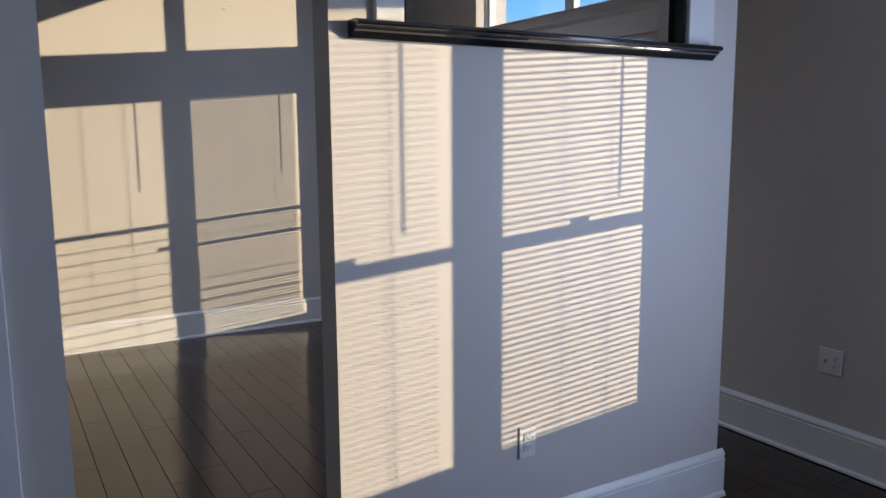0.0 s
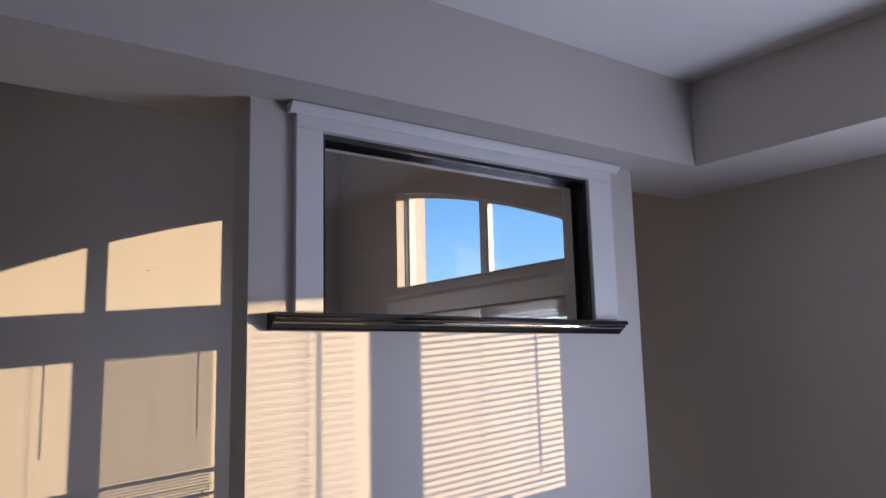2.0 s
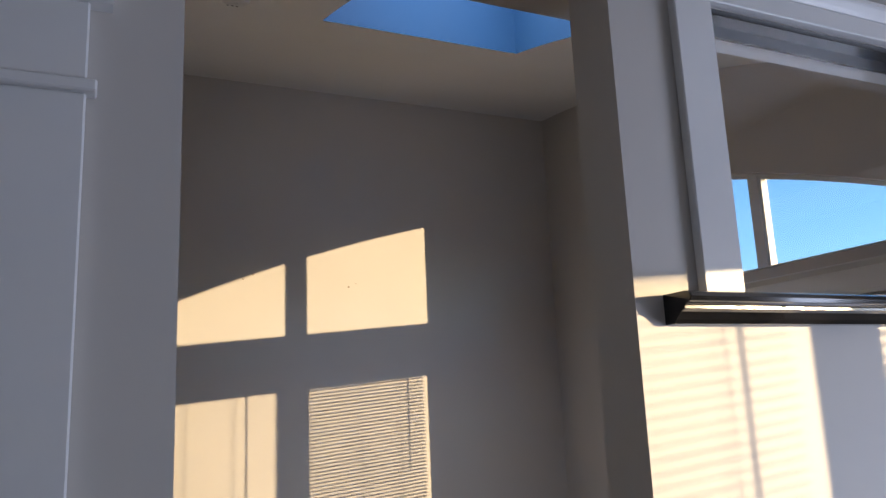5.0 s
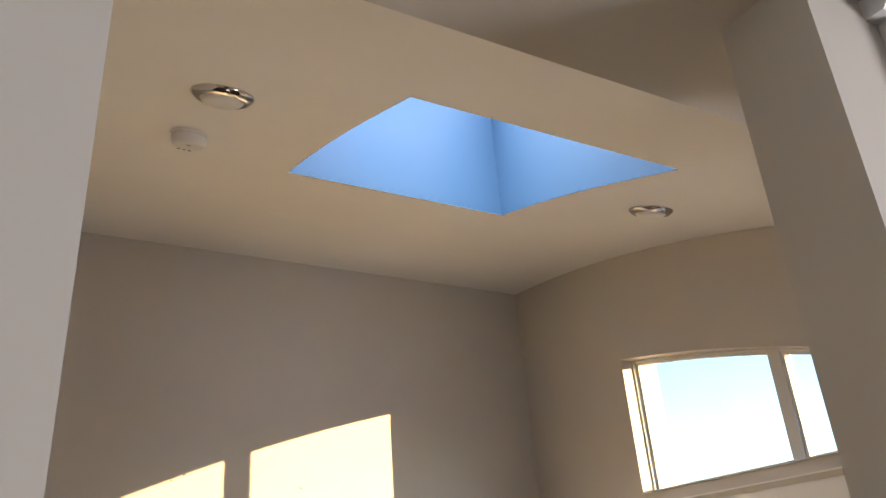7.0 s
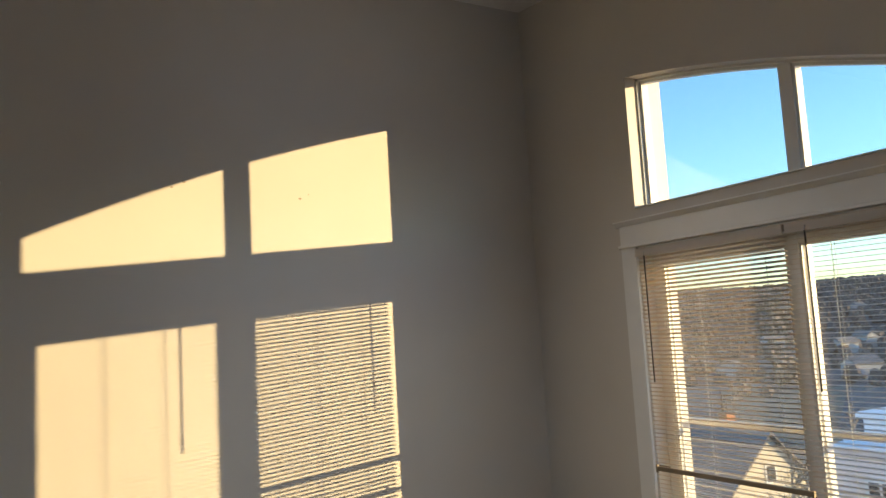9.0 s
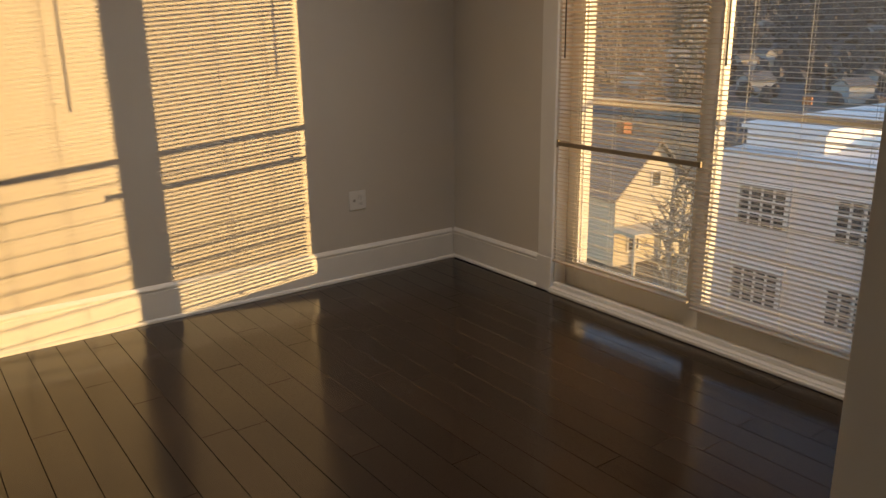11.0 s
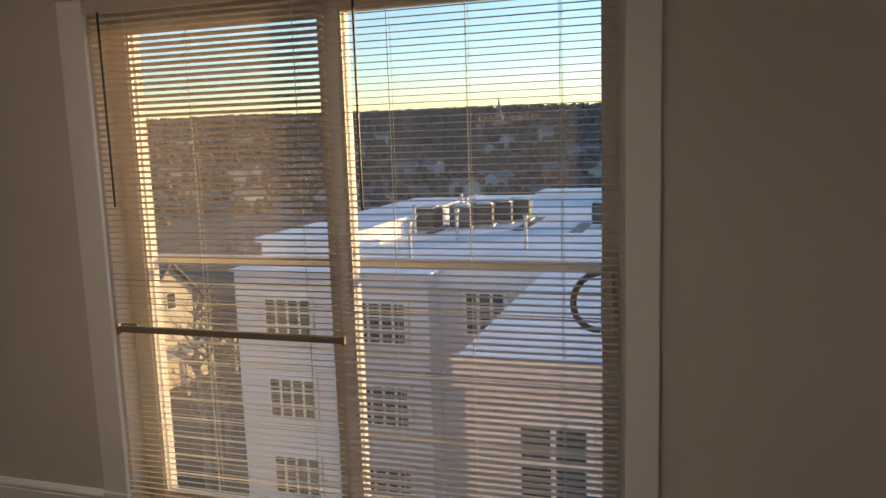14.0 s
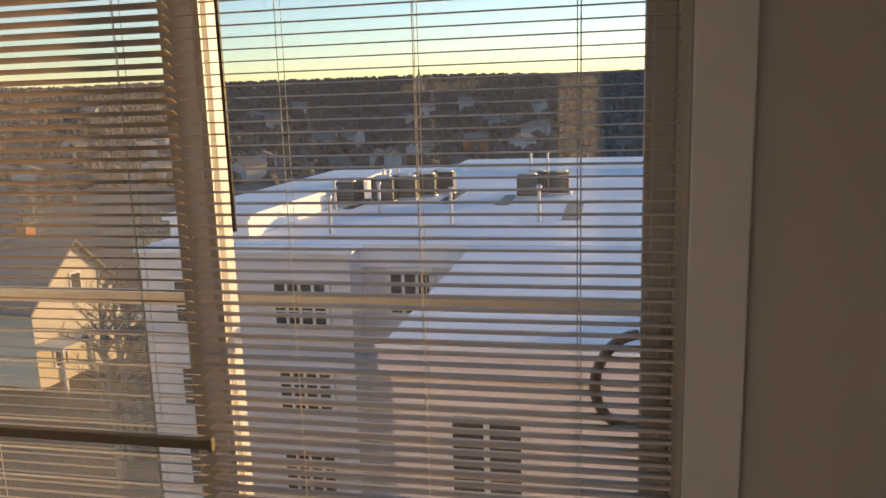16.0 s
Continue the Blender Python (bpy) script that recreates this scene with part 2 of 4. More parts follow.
def lathe(profile, seg=32, bm=None, m=None):
    """Turn (radius, z) about z."""
    bm = bm or bmesh.new()
    rings = []
    for r, z in profile:
        if r < 1e-6:
            rings.append([bm.verts.new((0, 0, z))])
        else:
            rings.append([bm.verts.new((r * math.cos(a), r * math.sin(a), z)) for a in [2 * math.pi * i / seg for i in range(seg)]])
    for u, v in zip(rings, rings[1:]):
        for i in range(seg):
            j = (i + 1) % seg
            if len(u) == 1 and len(v) > 1:
                bm.faces.new((u[0], v[i], v[j]))
            elif len(v) == 1 and len(u) > 1:
                bm.faces.new((u[i], u[j], v[0]))
            elif len(u) > 1:
                bm.faces.new((u[i], u[j], v[j], v[i]))
    if m is not None:
        bmesh.ops.transform(bm, matrix=m, verts=bm.verts)
    return bm


def tube(points, r, seg=8, bm=None):
    bm = bm or bmesh.new()
    pts = [Vector(p) for p in points]
    rad = r if isinstance(r, (list, tuple)) else [r] * len(pts)
    rings = []
    for i, p in enumerate(pts):
        t = (pts[min(i + 1, len(pts) - 1)] - pts[max(i - 1, 0)]).normalized()
        u = t.orthogonal().normalized() if i == 0 else (u - t * u.dot(t)).normalized()
        v = t.cross(u)
        rings.append([bm.verts.new(p + rad[i] * (math.cos(a) * u + math.sin(a) * v)) for a in [2 * math.pi * k / seg for k in range(seg)]])
    for a, b in zip(rings, rings[1:]):
        for k in range(seg):
            bm.faces.new((a[k], a[(k + 1) % seg], b[(k + 1) % seg], b[k]))
    bm.faces.new(rings[0][::-1])
    bm.faces.new(rings[-1])
    return bm


def setting(name, bm, material, label, category):
    return tagged(part(name, bm, material), label, category, kind="structure")


# ---- plan ----
XW, YF, XL = 3.575, 3.775, -0.35          # window wall, far wall, bedroom's other wall
PT = 0.115                                # partition thickness
PX0, PX1 = 1.239, 2.902                     # free-standing partition
JX = 0.530                                # edge of the wall beside the opening
SOF, LIVC = 2.43, 2.79                    # soffit underside, living-room ceiling
SOF_Y0, SOF_Y1, SOF_X = -0.19, 0.255, 3.085  # soffit faces
LX, LY = -2.6, -5.0                       # living room's far corner
WT = 0.27                                 # outer wall thickness
D0, D1, DH = 0.99, 2.845, 2.03             # patio door opening
T0, T1, TZ = 0.935, 2.842, 2.239           # transom opening
L0, L1, LZ0, LZ1 = -2.607, -1.027, 0.53, 2.07   # living-room window opening


def ceil_z(y):
    """Height of the bedroom's curving, sloping ceiling."""
    if y >= 1.5:
        return 3.489 + 0.2595 * (y - 2.3) - 0.0624 * (y - 2.3) ** 2
    return 3.2414 - 0.359 * (1.5 - y)


def transom_z(y):
    """The curved head of the transom window."""
    return 2.985 - 0.159 * (2.85 - y) - 0.067 * (2.85 - y) ** 2


# floor slab under the planks
setting("floor", box(LX, XW, LY, YF, -0.2, -0.014), M_GAP, "dark espresso hardwood floor of long planks", "floor")

# window wall: pieces round the openings, in one mesh
bm = bmesh.new()
box(XW, XW + WT, D1, YF + 0.2, -0.2, TZ, bm=bm)
arch = [(T1, transom_z(T1))] + [(T1 + (T0 - T1) * i / 16, transom_z(T1 + (T0 - T1) * i / 16)) for i in range(1, 17)]
prism([(YF + 0.2, TZ), (YF + 0.2, 4.1), (T1, 4.1), (T1, TZ)], "x", XW, XW + WT, bm)
for (ya, za), (yb, zb) in zip(arch, arch[1:]):
    prism([(ya, za), (ya, 4.1), (yb, 4.1), (yb, zb)], "x", XW, XW + 0.17, bm)
box(XW, XW + WT, L1, D0 - 0.06, -0.2, TZ, bm=bm)
box(XW, XW + 0.17, D0 - 0.06, D0, -0.2, TZ, bm=bm)
box(XW, XW + WT, L1, T0 - 0.06, TZ, 4.1, bm=bm)
box(XW, XW + 0.17, T0 - 0.06, T0, TZ, 4.1, bm=bm)
box(XW, XW + 0.17, D0, D1, DH, TZ, bm=bm)
box(XW, XW + WT, L0, L1, -0.2, LZ0, bm=bm)
box(XW, XW + WT, L0, L1, LZ1, 4.1, bm=bm)
box(XW, XW + WT, LY - 0.2, L0, -0.2, 4.1, bm=bm)
setting("wall_east", bm, M_WALL, "greige painted outer wall with patio door and windows", "wall")

setting("wall_north", box(XL - 0.2, XW, YF, YF + 0.2, -0.2, 4.1), M_WALL, "greige painted wall striped by low sunlight", "wall")
setting("wall_bedroom_west", box(XL - 0.15, XL, PT, YF, -0.2, 4.1), M_WALL, "plain greige painted wall", "wall")
setting("wall_south", box(LX - 0.2, XW + WT, LY - 0.2, LY, -0.2, 4.1), M_WALL, "plain greige painted wall closing the living room", "wall")
setting("wall_west", box(LX - 0.2, LX, LY, PT, -0.2, 4.1), M_WALL, "plain greige painted wall closing the living room", "wall")

# closet wall with a door, beside the opening
DX0, DX1 = -0.520, 0.310
bm = bmesh.new()
box(LX, DX0 - 0.02, 0, PT, -0.2, SOF, bm=bm)
box(DX1 + 0.02, JX, 0, PT, -0.2, SOF, bm=bm)
box(DX0 - 0.02, DX1 + 0.02, 0, PT, 2.030, SOF, bm=bm)
setting("wall_closet", bm, M_WALL, "greige painted wall with a white panel door", "wall")

# free-standing partition with an interior window
IX0, IX1, IZ0, IZ1 = 1.467, 2.622, 1.80, 2.352
bm = bmesh.new()
box(PX0, PX1, 0, PT, -0.2, IZ0, bm=bm)
box(PX0, IX0, 0, PT, IZ0, SOF, bm=bm)
box(IX1, PX1, 0, PT, IZ0, SOF, bm=bm)
box(IX0, IX1, 0, PT, IZ1, SOF, bm=bm)
setting("wall_partition", bm, M_WALL, "greige painted partition with an interior window", "wall")

# soffit beam over the partition, returning along the outer wall
bm = box(LX, XW, SOF_Y0, SOF_Y1, SOF, 4.1)
box(SOF_X, XW, LY, SOF_Y0, SOF, 4.1, bm=bm)
setting("soffit", bm, M_WALL, "boxed greige soffit beam over the partition", "soffit")
setting("ceiling_living", box(LX, SOF_X, LY, SOF_Y0, LIVC, 3.1), M_CEIL, "flat painted ceiling of the living room", "ceiling")

# bedroom ceiling with the skylight opening
SX0, SX1, SY0, SY1 = 1.437, 2.540, 1.292, 2.412
ys = sorted({SOF_Y1, SY0 - 0.002, SY1 + 0.002, YF} | {SOF_Y1 + (YF - SOF_Y1) * i / 30 for i in range(31)})
xs = [XL, SX0 - 0.002, SX1 + 0.002, XW]
bm = bmesh.new()
for ya, yb in zip(ys, ys[1:]):
    for xa, xb in zip(xs, xs[1:]):
        if xa == SX0 - 0.002 and SY0 - 0.0021 <= ya and yb <= SY1 + 0.0021:
            continue
        prism([(ya, ceil_z(ya)), (yb, ceil_z(yb)), (yb, ceil_z(yb) + 0.15), (ya, ceil_z(ya) + 0.15)], "x", xa, xb, bm)
bmesh.ops.remove_doubles(bm, verts=bm.verts, dist=1e-5)
setting("ceiling_bedroom", bm, M_CEIL, "white painted ceiling that slopes and curves up to the far wall", "ceiling")
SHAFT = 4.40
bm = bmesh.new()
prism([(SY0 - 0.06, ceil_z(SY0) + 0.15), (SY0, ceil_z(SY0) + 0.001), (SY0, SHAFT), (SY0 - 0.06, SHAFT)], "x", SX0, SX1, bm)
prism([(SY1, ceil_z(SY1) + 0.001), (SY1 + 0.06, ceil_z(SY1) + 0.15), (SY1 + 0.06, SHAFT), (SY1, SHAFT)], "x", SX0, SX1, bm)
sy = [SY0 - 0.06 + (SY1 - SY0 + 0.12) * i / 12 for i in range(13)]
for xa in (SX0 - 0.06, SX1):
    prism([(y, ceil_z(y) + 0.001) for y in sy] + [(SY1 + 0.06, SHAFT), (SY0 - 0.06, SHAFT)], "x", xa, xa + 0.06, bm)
setting("skylight_shaft", bm, M_SHAFT, "skylight shaft through the ceiling with the sky's blue light put into its colour", "skylight shaft")
sl = thing("skylight", "clear skylight pane in a slim white frame over the shaft", "skylight", at=(0, 0, 0))
part("pane", box(SX0 - 0.05, SX1 + 0.05, SY0 - 0.05, SY1 + 0.05, SHAFT + 0.012, SHAFT + 0.02), M_GLASS, sl).visible_shadow = False
bm = bmesh.new()
box(SX0 - 0.07, SX1 + 0.07, SY0 - 0.09, SY0 - 0.02, SHAFT + 0.002, SHAFT + 0.05, bm=bm)
box(SX0 - 0.07, SX1 + 0.07, SY1 + 0.02, SY1 + 0.09, SHAFT + 0.002, SHAFT + 0.05, bm=bm)
box(SX0 - 0.09, SX0 - 0.02, SY0 - 0.02, SY1 + 0.02, SHAFT + 0.002, SHAFT + 0.05, bm=bm)
box(SX1 + 0.02, SX1 + 0.09, SY0 - 0.02, SY1 + 0.02, SHAFT + 0.002, SHAFT + 0.05, bm=bm)
part("frame", bm, M_VINYL, sl)
for ya, yb in ((SY1 - 0.014, SY1 - 0.001), (SY0 + 0.001, SY0 + 0.014)):
    part("curb_liner", box(SX0 + 0.001, SX1 - 0.001, ya, yb, SHAFT - 0.14, SHAFT + 0.001), M_VINYL, sl, "white curb liner")
# roof deck over the rooms
bm = bmesh.new()
for x0, x1, y0, y1 in ((LX - 0.3, SX0 - 0.1, LY - 0.3, YF + 0.3), (SX1 + 0.1, XW + 0.3, LY - 0.3, YF + 0.3), (SX0 - 0.1, SX1 + 0.1, LY - 0.3, SY0 - 0.1), (SX0 - 0.1, SX1 + 0.1, SY1 + 0.1, YF + 0.3)):
    box(x0, x1, y0, y1, 4.12, 4.3, bm=bm)
setting("roof_deck", bm, M_ROOF, "pale flat roof deck over the rooms", "roof")

# ---- baseboards ----
BASE = [(0, 0), (0.030, 0), (0.030, 0.006), (0.027, 0.014), (0.018, 0.020), (0.018, 0.160), (0.014, 0.163), (0.014, 0.170), (0.019, 0.174), (0.016, 0.182), (0.008, 0.192), (0.004, 0.197), (0, 0.197)]


def baseboard(pieces, label):
    bm = bmesh.new()
    for p, q, out in pieces:
        run(BASE, p, q, out, bm)
    return setting("baseboard", bm, M_TRIM, label, "baseboard")


baseboard([((XL, YF), (XW - 0.0305, YF), (0, -1))], "tall white baseboard with a moulded top edge")
baseboard([((XW, D1 + 0.1145), (XW, YF), (-1, 0))], "tall white baseboard between corner and patio door")
baseboard([((XW, LY), (XW, D0 - 0.0995), (-1, 0))], "tall white baseboard along the outer wall")
baseboard([((XL, PT), (XL, YF - 0.031), (1, 0))], "tall white baseboard along the plain wall")
baseboard([((PX0 - 0.0, 0), (PX1 + 0.030, 0), (0, -1)), ((PX1, 0), (PX1, PT), (1, 0)), ((PX0, 0), (PX0, PT), (-1, 0)), ((PX0 - 0.03, PT), (PX1 + 0.03, PT), (0, 1))], "tall white baseboard wrapped round the partition")
baseboard([((DX1 + 0.108, 0), (JX, 0), (0, -1)), ((JX, 0), (JX, PT), (1, 0))], "short white baseboard beside the closet door")
baseboard([((LX, 0), (DX0 - 0.108, 0), (0, -1))], "tall white baseboard along the closet wall")


# ---- header-and-casing trim ----
def cased(name, axis_pt, along, out, a0, a1, z0, z1, c0, c1, label, foot=True):
    """Flat casings with a crown-capped header. along and out are unit steps on the plan; a0 to a1 is the opening."""
    t = thing(name, label, "trim", kind="structure")
    def slab(u0, u1, d, za, zb):
        bm = bmesh.new()
        pts = []
        for u in (u0, u1):
            for dd in (0.0, d):
                pts.append((axis_pt[0] + along[0] * u + out[0] * dd, axis_pt[1] + along[1] * u + out[1] * dd))
        x0, x1 = min(p[0] for p in pts), max(p[0] for p in pts)
        y0, y1 = min(p[1] for p in pts), max(p[1] for p in pts)
        return box(x0, x1, y0, y1, za, zb, 0.0025)
    for u0, u1 in ((a0 - c0, a0), (a1, a1 + c1)):
        part("casing", slab(u0, u1, 0.020, z0 + (0.20 if foot else 0), z1), M_TRIM, t)
        if foot:
            part("plinth_block", slab(u0 - 0.002, u1 + 0.002, 0.026, z0, z0 + 0.20), M_TRIM, t)
    part("bead", slab(a0 - c0 - 0.012, a1 + c1 + 0.012, 0.030, z1, z1 + 0.016), M_TRIM, t)
    part("header_board", slab(a0 - c0, a1 + c1, 0.022, z1 + 0.016, z1 + 0.120), M_TRIM, t)
    prof = [(0, z1 + 0.120), (0.024, z1 + 0.120), (0.030, z1 + 0.128), (0.040, z1 + 0.140), (0.044, z1 + 0.143), (0.044, z1 + 0.150), (0, z1 + 0.150)]
    p = (axis_pt[0] + along[0] * (a0 - c0 - 0.026), axis_pt[1] + along[1] * (a0 - c0 - 0.026))
    q = (axis_pt[0] + along[0] * (a1 + c1 + 0.026), axis_pt[1] + along[1] * (a1 + c1 + 0.026))
    part("crown", run(prof, p, q, out), M_TRIM, t)
    return t


cased("trim_patio_door", (XW, 0), (0, 1), (-1, 0), D0, D1, 0.0, DH, 0.097, 0.112, "white flat casing with crown-capped header round the patio door")
cased("trim_closet_door", (0, 0), (1, 0), (0, -1), DX0 - 0.008, DX1 + 0.008, 0.0, 2.030, 0.098, 0.098, "white flat casing with crown-capped header round the closet door", foot=False)

# closet door with two panels
dr = thing("door_1", "closed white two-panel closet door with satin hinges", "door", kind="structure")
bm = bmesh.new()
W = DX1 - DX0
sx = 0.11
box(DX0, DX0 + sx, 0.012, 0.047, 0.008, 2.020, 0.0015, bm)
box(DX1 - sx, DX1, 0.012, 0.047, 0.008, 2.020, 0.0015, bm)
for za, zb in ((0.008, 0.22), (0.88, 1.03), (1.890, 2.020)):
    box(DX0 + sx, DX1 - sx, 0.012, 0.047, za, zb, 0.0015, bm)
part("stile_and_rail", bm, M_DOOR, dr)
for za, zb in ((0.22, 0.88), (1.03, 1.890)):
    bm = box(DX0 + sx, DX1 - sx, 0.022, 0.038, za, zb)
    box(DX0 + sx + 0.035, DX1 - sx - 0.035, 0.016, 0.03, za + 0.035, zb - 0.035, 0.006, bm)
    part("panel", bm, M_DOOR, dr)
for z in (0.25, 1.02, 1.76):
    bm = bmesh.new()
    for k in range(3):
        b2 = lathe([(0, z - 0.044 + 0.03 * k), (0.0062, z - 0.044 + 0.03 * k), (0.0062, z - 0.016 + 0.03 * k), (0, z - 0.016 + 0.03 * k)], 12)
        bmesh.ops.translate(b2, vec=(DX1 - 0.002, -0.001, 0), verts=b2.verts)
        me = bpy.data.meshes.new("t")
        b2.to_mesh(me)
        b2.free()
        bm.from_mesh(me)
        bpy.data.meshes.remove(me)
    box(DX1 + 0.002, DX1 + 0.018, 0.005, 0.0085, z - 0.045, z + 0.045, bm=bm)
    part("hinge", bm, M_SATIN, dr, "satin nickel hinge")
bm = box(DX0 - 0.018, DX0 - 0.003, 0.001, PT - 0.001, 0, 2.022)
box(DX1 + 0.003, DX1 + 0.018, 0.0095, PT - 0.001, 0, 2.022, bm=bm)
part("jamb", bm, M_TRIM, dr)
part("knob", lathe([(0, -0.055), (0.016, -0.053), (0.027, -0.042), (0.027, -0.032), (0.012, -0.022), (0.012, -0.008), (0.03, -0.004), (0.03, 0)], 20, None, pose(DX0 + 0.06, 0.012, 0.95, -90)), M_SATIN, dr, "satin nickel knob", smooth=True)

# ---- interior window in the partition ----
iw = thing("window_interior", "interior window with white casing, black liner and black moulded sill", "window", kind="structure")
for y0, y1, m, nm, lb in ((-0.004, 0.056, M_BLACK, "liner", "black lacquered liner"), (0.062, PT + 0.004, M_TRIM, "back_liner", "white painted liner behind the glass")):
    bm = box(IX0, IX1, y0, y1, IZ1 - 0.012, IZ1, 0)
    box(IX0, IX0 + 0.012, y0, y1, IZ0, IZ1 - 0.012, bm=bm)
    box(IX1 - 0.012, IX1, y0, y1, IZ0, IZ1 - 0.012, bm=bm)
    part(nm, bm, m, iw, lb)
bm = bmesh.new()
box(IX0 + 0.012, IX1 - 0.012, 0.048, 0.056, IZ1 - 0.024, IZ1 - 0.012, bm=bm)
box(IX0 + 0.012, IX0 + 0.024, 0.048, 0.056, IZ0, IZ1 - 0.024, bm=bm)
box(IX1 - 0.024, IX1 - 0.012, 0.048, 0.056, IZ0, IZ1 - 0.024, bm=bm)
part("stop", bm, M_BLACK, iw)
part("pane", box(IX0 + 0.012, IX1 - 0.012, 0.0565, 0.0615, IZ0, IZ1 - 0.012), M_GLASS, iw).visible_shadow = False
CW = 0.093
for x0, x1 in ((IX0 - CW, IX0 - 0.002), (IX1 + 0.002, IX1 + 0.132)):
    part("casing", box(x0, x1, -0.020, 0, IZ0 + 0.004, IZ1 + 0.004, 0.0025), M_TRIM, iw)
part("header_board", box(IX0 - CW, IX1 + 0.132, -0.022, 0, IZ1 + 0.004, IZ1 + 0.045, 0.002), M_TRIM, iw)
prof = [(0, IZ1 + 0.045), (0.024, IZ1 + 0.045), (0.030, IZ1 + 0.052), (0.040, IZ1 + 0.062), (0.044, IZ1 + 0.065), (0.044, IZ1 + 0.074), (0, IZ1 + 0.074)]
part("crown", run(prof, (IX0 - CW - 0.022, 0), (IX1 + 0.132 + 0.034, 0), (0, -1)), M_TRIM, iw)
prof = [(0.0, 1.80), (0.055, 1.80), (0.064, 1.797), (0.068, 1.790), (0.064, 1.783), (0.055, 1.780), (0.050, 1.777), (0.050, 1.772), (0.040, 1.768), (0.028, 1.757), (0.022, 1.750), (0.0, 1.750)]
part("sill", run(prof, (1.297, 0), (2.752, 0), (0, -1)), M_BLACK, iw, "black lacquered moulded sill")
part("stool", box(IX0, IX1, 0.0, 0.056, 1.7995, 1.804), M_BLACK, iw)
part("back_stool", box(IX0, IX1, 0.062, PT + 0.02, 1.7995, 1.804), M_TRIM, iw, "white painted stool behind the glass")

# ---- blinds ----
SLAT_W, PITCH = 0.025, 0.0215


def slat_mesh(length):
    bm = bmesh.new()
    pr = []
    for i in range(5):
        u = -0.5 + i / 4
        pr.append((u * SLAT_W, 0.0018 * (1 - 4 * u * u)))
    poly = pr + [(u, z - 0.0005) for u, z in reversed(pr)]
    prism([(u, z) for u, z in poly], "y", -length / 2, length / 2, bm)
    return mesh_of("slat", bm, M_SLAT)


def blind(x, y0, y1, ztop, zbot, tilt, wand_y, wand_len, label, cords):
    """A 25 mm vinyl blind hung in a plane x, from y0 to y1. tilt: degrees by which the room edge is raised."""
    t = thing("venetian_blind", label, "blind", "white venetian blinds")
    part("headrail", box(x - 0.016, x + 0.016, y0, y1, ztop - 0.028, ztop, 0.002), M_SLAT, t)
    part("valance", box(x - 0.022, x - 0.0185, y0, y1, ztop - 0.042, ztop + 0.002, 0.001), M_SLAT, t)
    me = slat_mesh(y1 - y0 - 0.006)
    n = int((ztop - 0.045 - zbot) / PITCH)
    for i in range(n):
        ob = new("slat", me)
        ob.parent = t
        ob.matrix_basis = pose(x, (y0 + y1) / 2 + random.uniform(-0.0008, 0.0008), ztop - 0.05 - i * PITCH, 0, tilt + random.uniform(-1.2, 1.2), 0)
    zb = ztop - 0.05 - n * PITCH
    part("bottom_rail", box(x - 0.0125, x + 0.0125, y0 + 0.003, y1 - 0.003, zb - 0.010, zb + 0.002, 0.003), M_SLAT, t)
    for y in cords:
        for dx in (-0.0135, 0.0135):
            part("ladder_cord", tube([(x + dx, y, ztop - 0.03), (x + dx, y, zb - 0.004)], 0.0007, 5), M_CORD, t)
        part("lift_cord", tube([(x + 0.0, y + 0.006, ztop - 0.03), (x, y + 0.006, zb - 0.012)], 0.0009, 5), M_CORD, t)
        part("cord_button", lathe([(0, -0.018), (0.006, -0.017), (0.007, -0.011), (0, -0.0105)], 10, None, pose(x, y, zb)), M_PLATE, t)
    part("wand_hook", tube([(x - 0.018, wand_y, ztop - 0.018), (x - 0.030, wand_y, ztop - 0.022), (x - 0.031, wand_y, ztop - 0.045)], 0.0016, 6), M_SATIN, t)
    part("wand", tube([(x - 0.031, wand_y, ztop - 0.042), (x - 0.030, wand_y, ztop - 0.042 - wand_len)], 0.0042, 6), M_WAND, t, "smoky plastic tilt wand")
    return t


BX = 3.548
blind(BX, 1.916, 2.822, 2.012, 0.190, 21, 2.748, 0.665, "white vinyl blind with tilted slats over the fixed door panel", (2.02, 2.42, 2.66))
blind(BX, 1.008, 1.904, 2.012, 0.175, -3, 1.800, 0.68, "white vinyl blind with open level slats over the sliding panel", (1.17, 1.45, 1.70))

# ---- patio door ----
pd = thing("patio_door", "white vinyl sliding patio door with two glass panels", "door")
bm = box(XW - 0.034, XW + 0.20, D0, D1, 0.0, 0.030, 0.003)
box(XW - 0.046, XW - 0.034, D0, D1, 0.0, 0.022, 0.005, bm)
box(XW - 0.006, XW + 0.024, D0 + 0.001, D1 - 0.001, 0.031, 0.055, 0.003, bm)
part("threshold", bm, M_VINYL, pd, "white moulded threshold")
bm = box(XW + 0.001, XW + 0.165, D0, D0 + 0.022, 0.030, DH - 0.022, 0.002)
box(XW + 0.001, XW + 0.20, D1 - 0.012, D1, 0.030, DH - 0.022, 0.002, bm)
box(XW + 0.001, XW + 0.20, D0, D1, DH - 0.022, DH, 0.002, bm)
part("frame", bm, M_VINYL, pd)


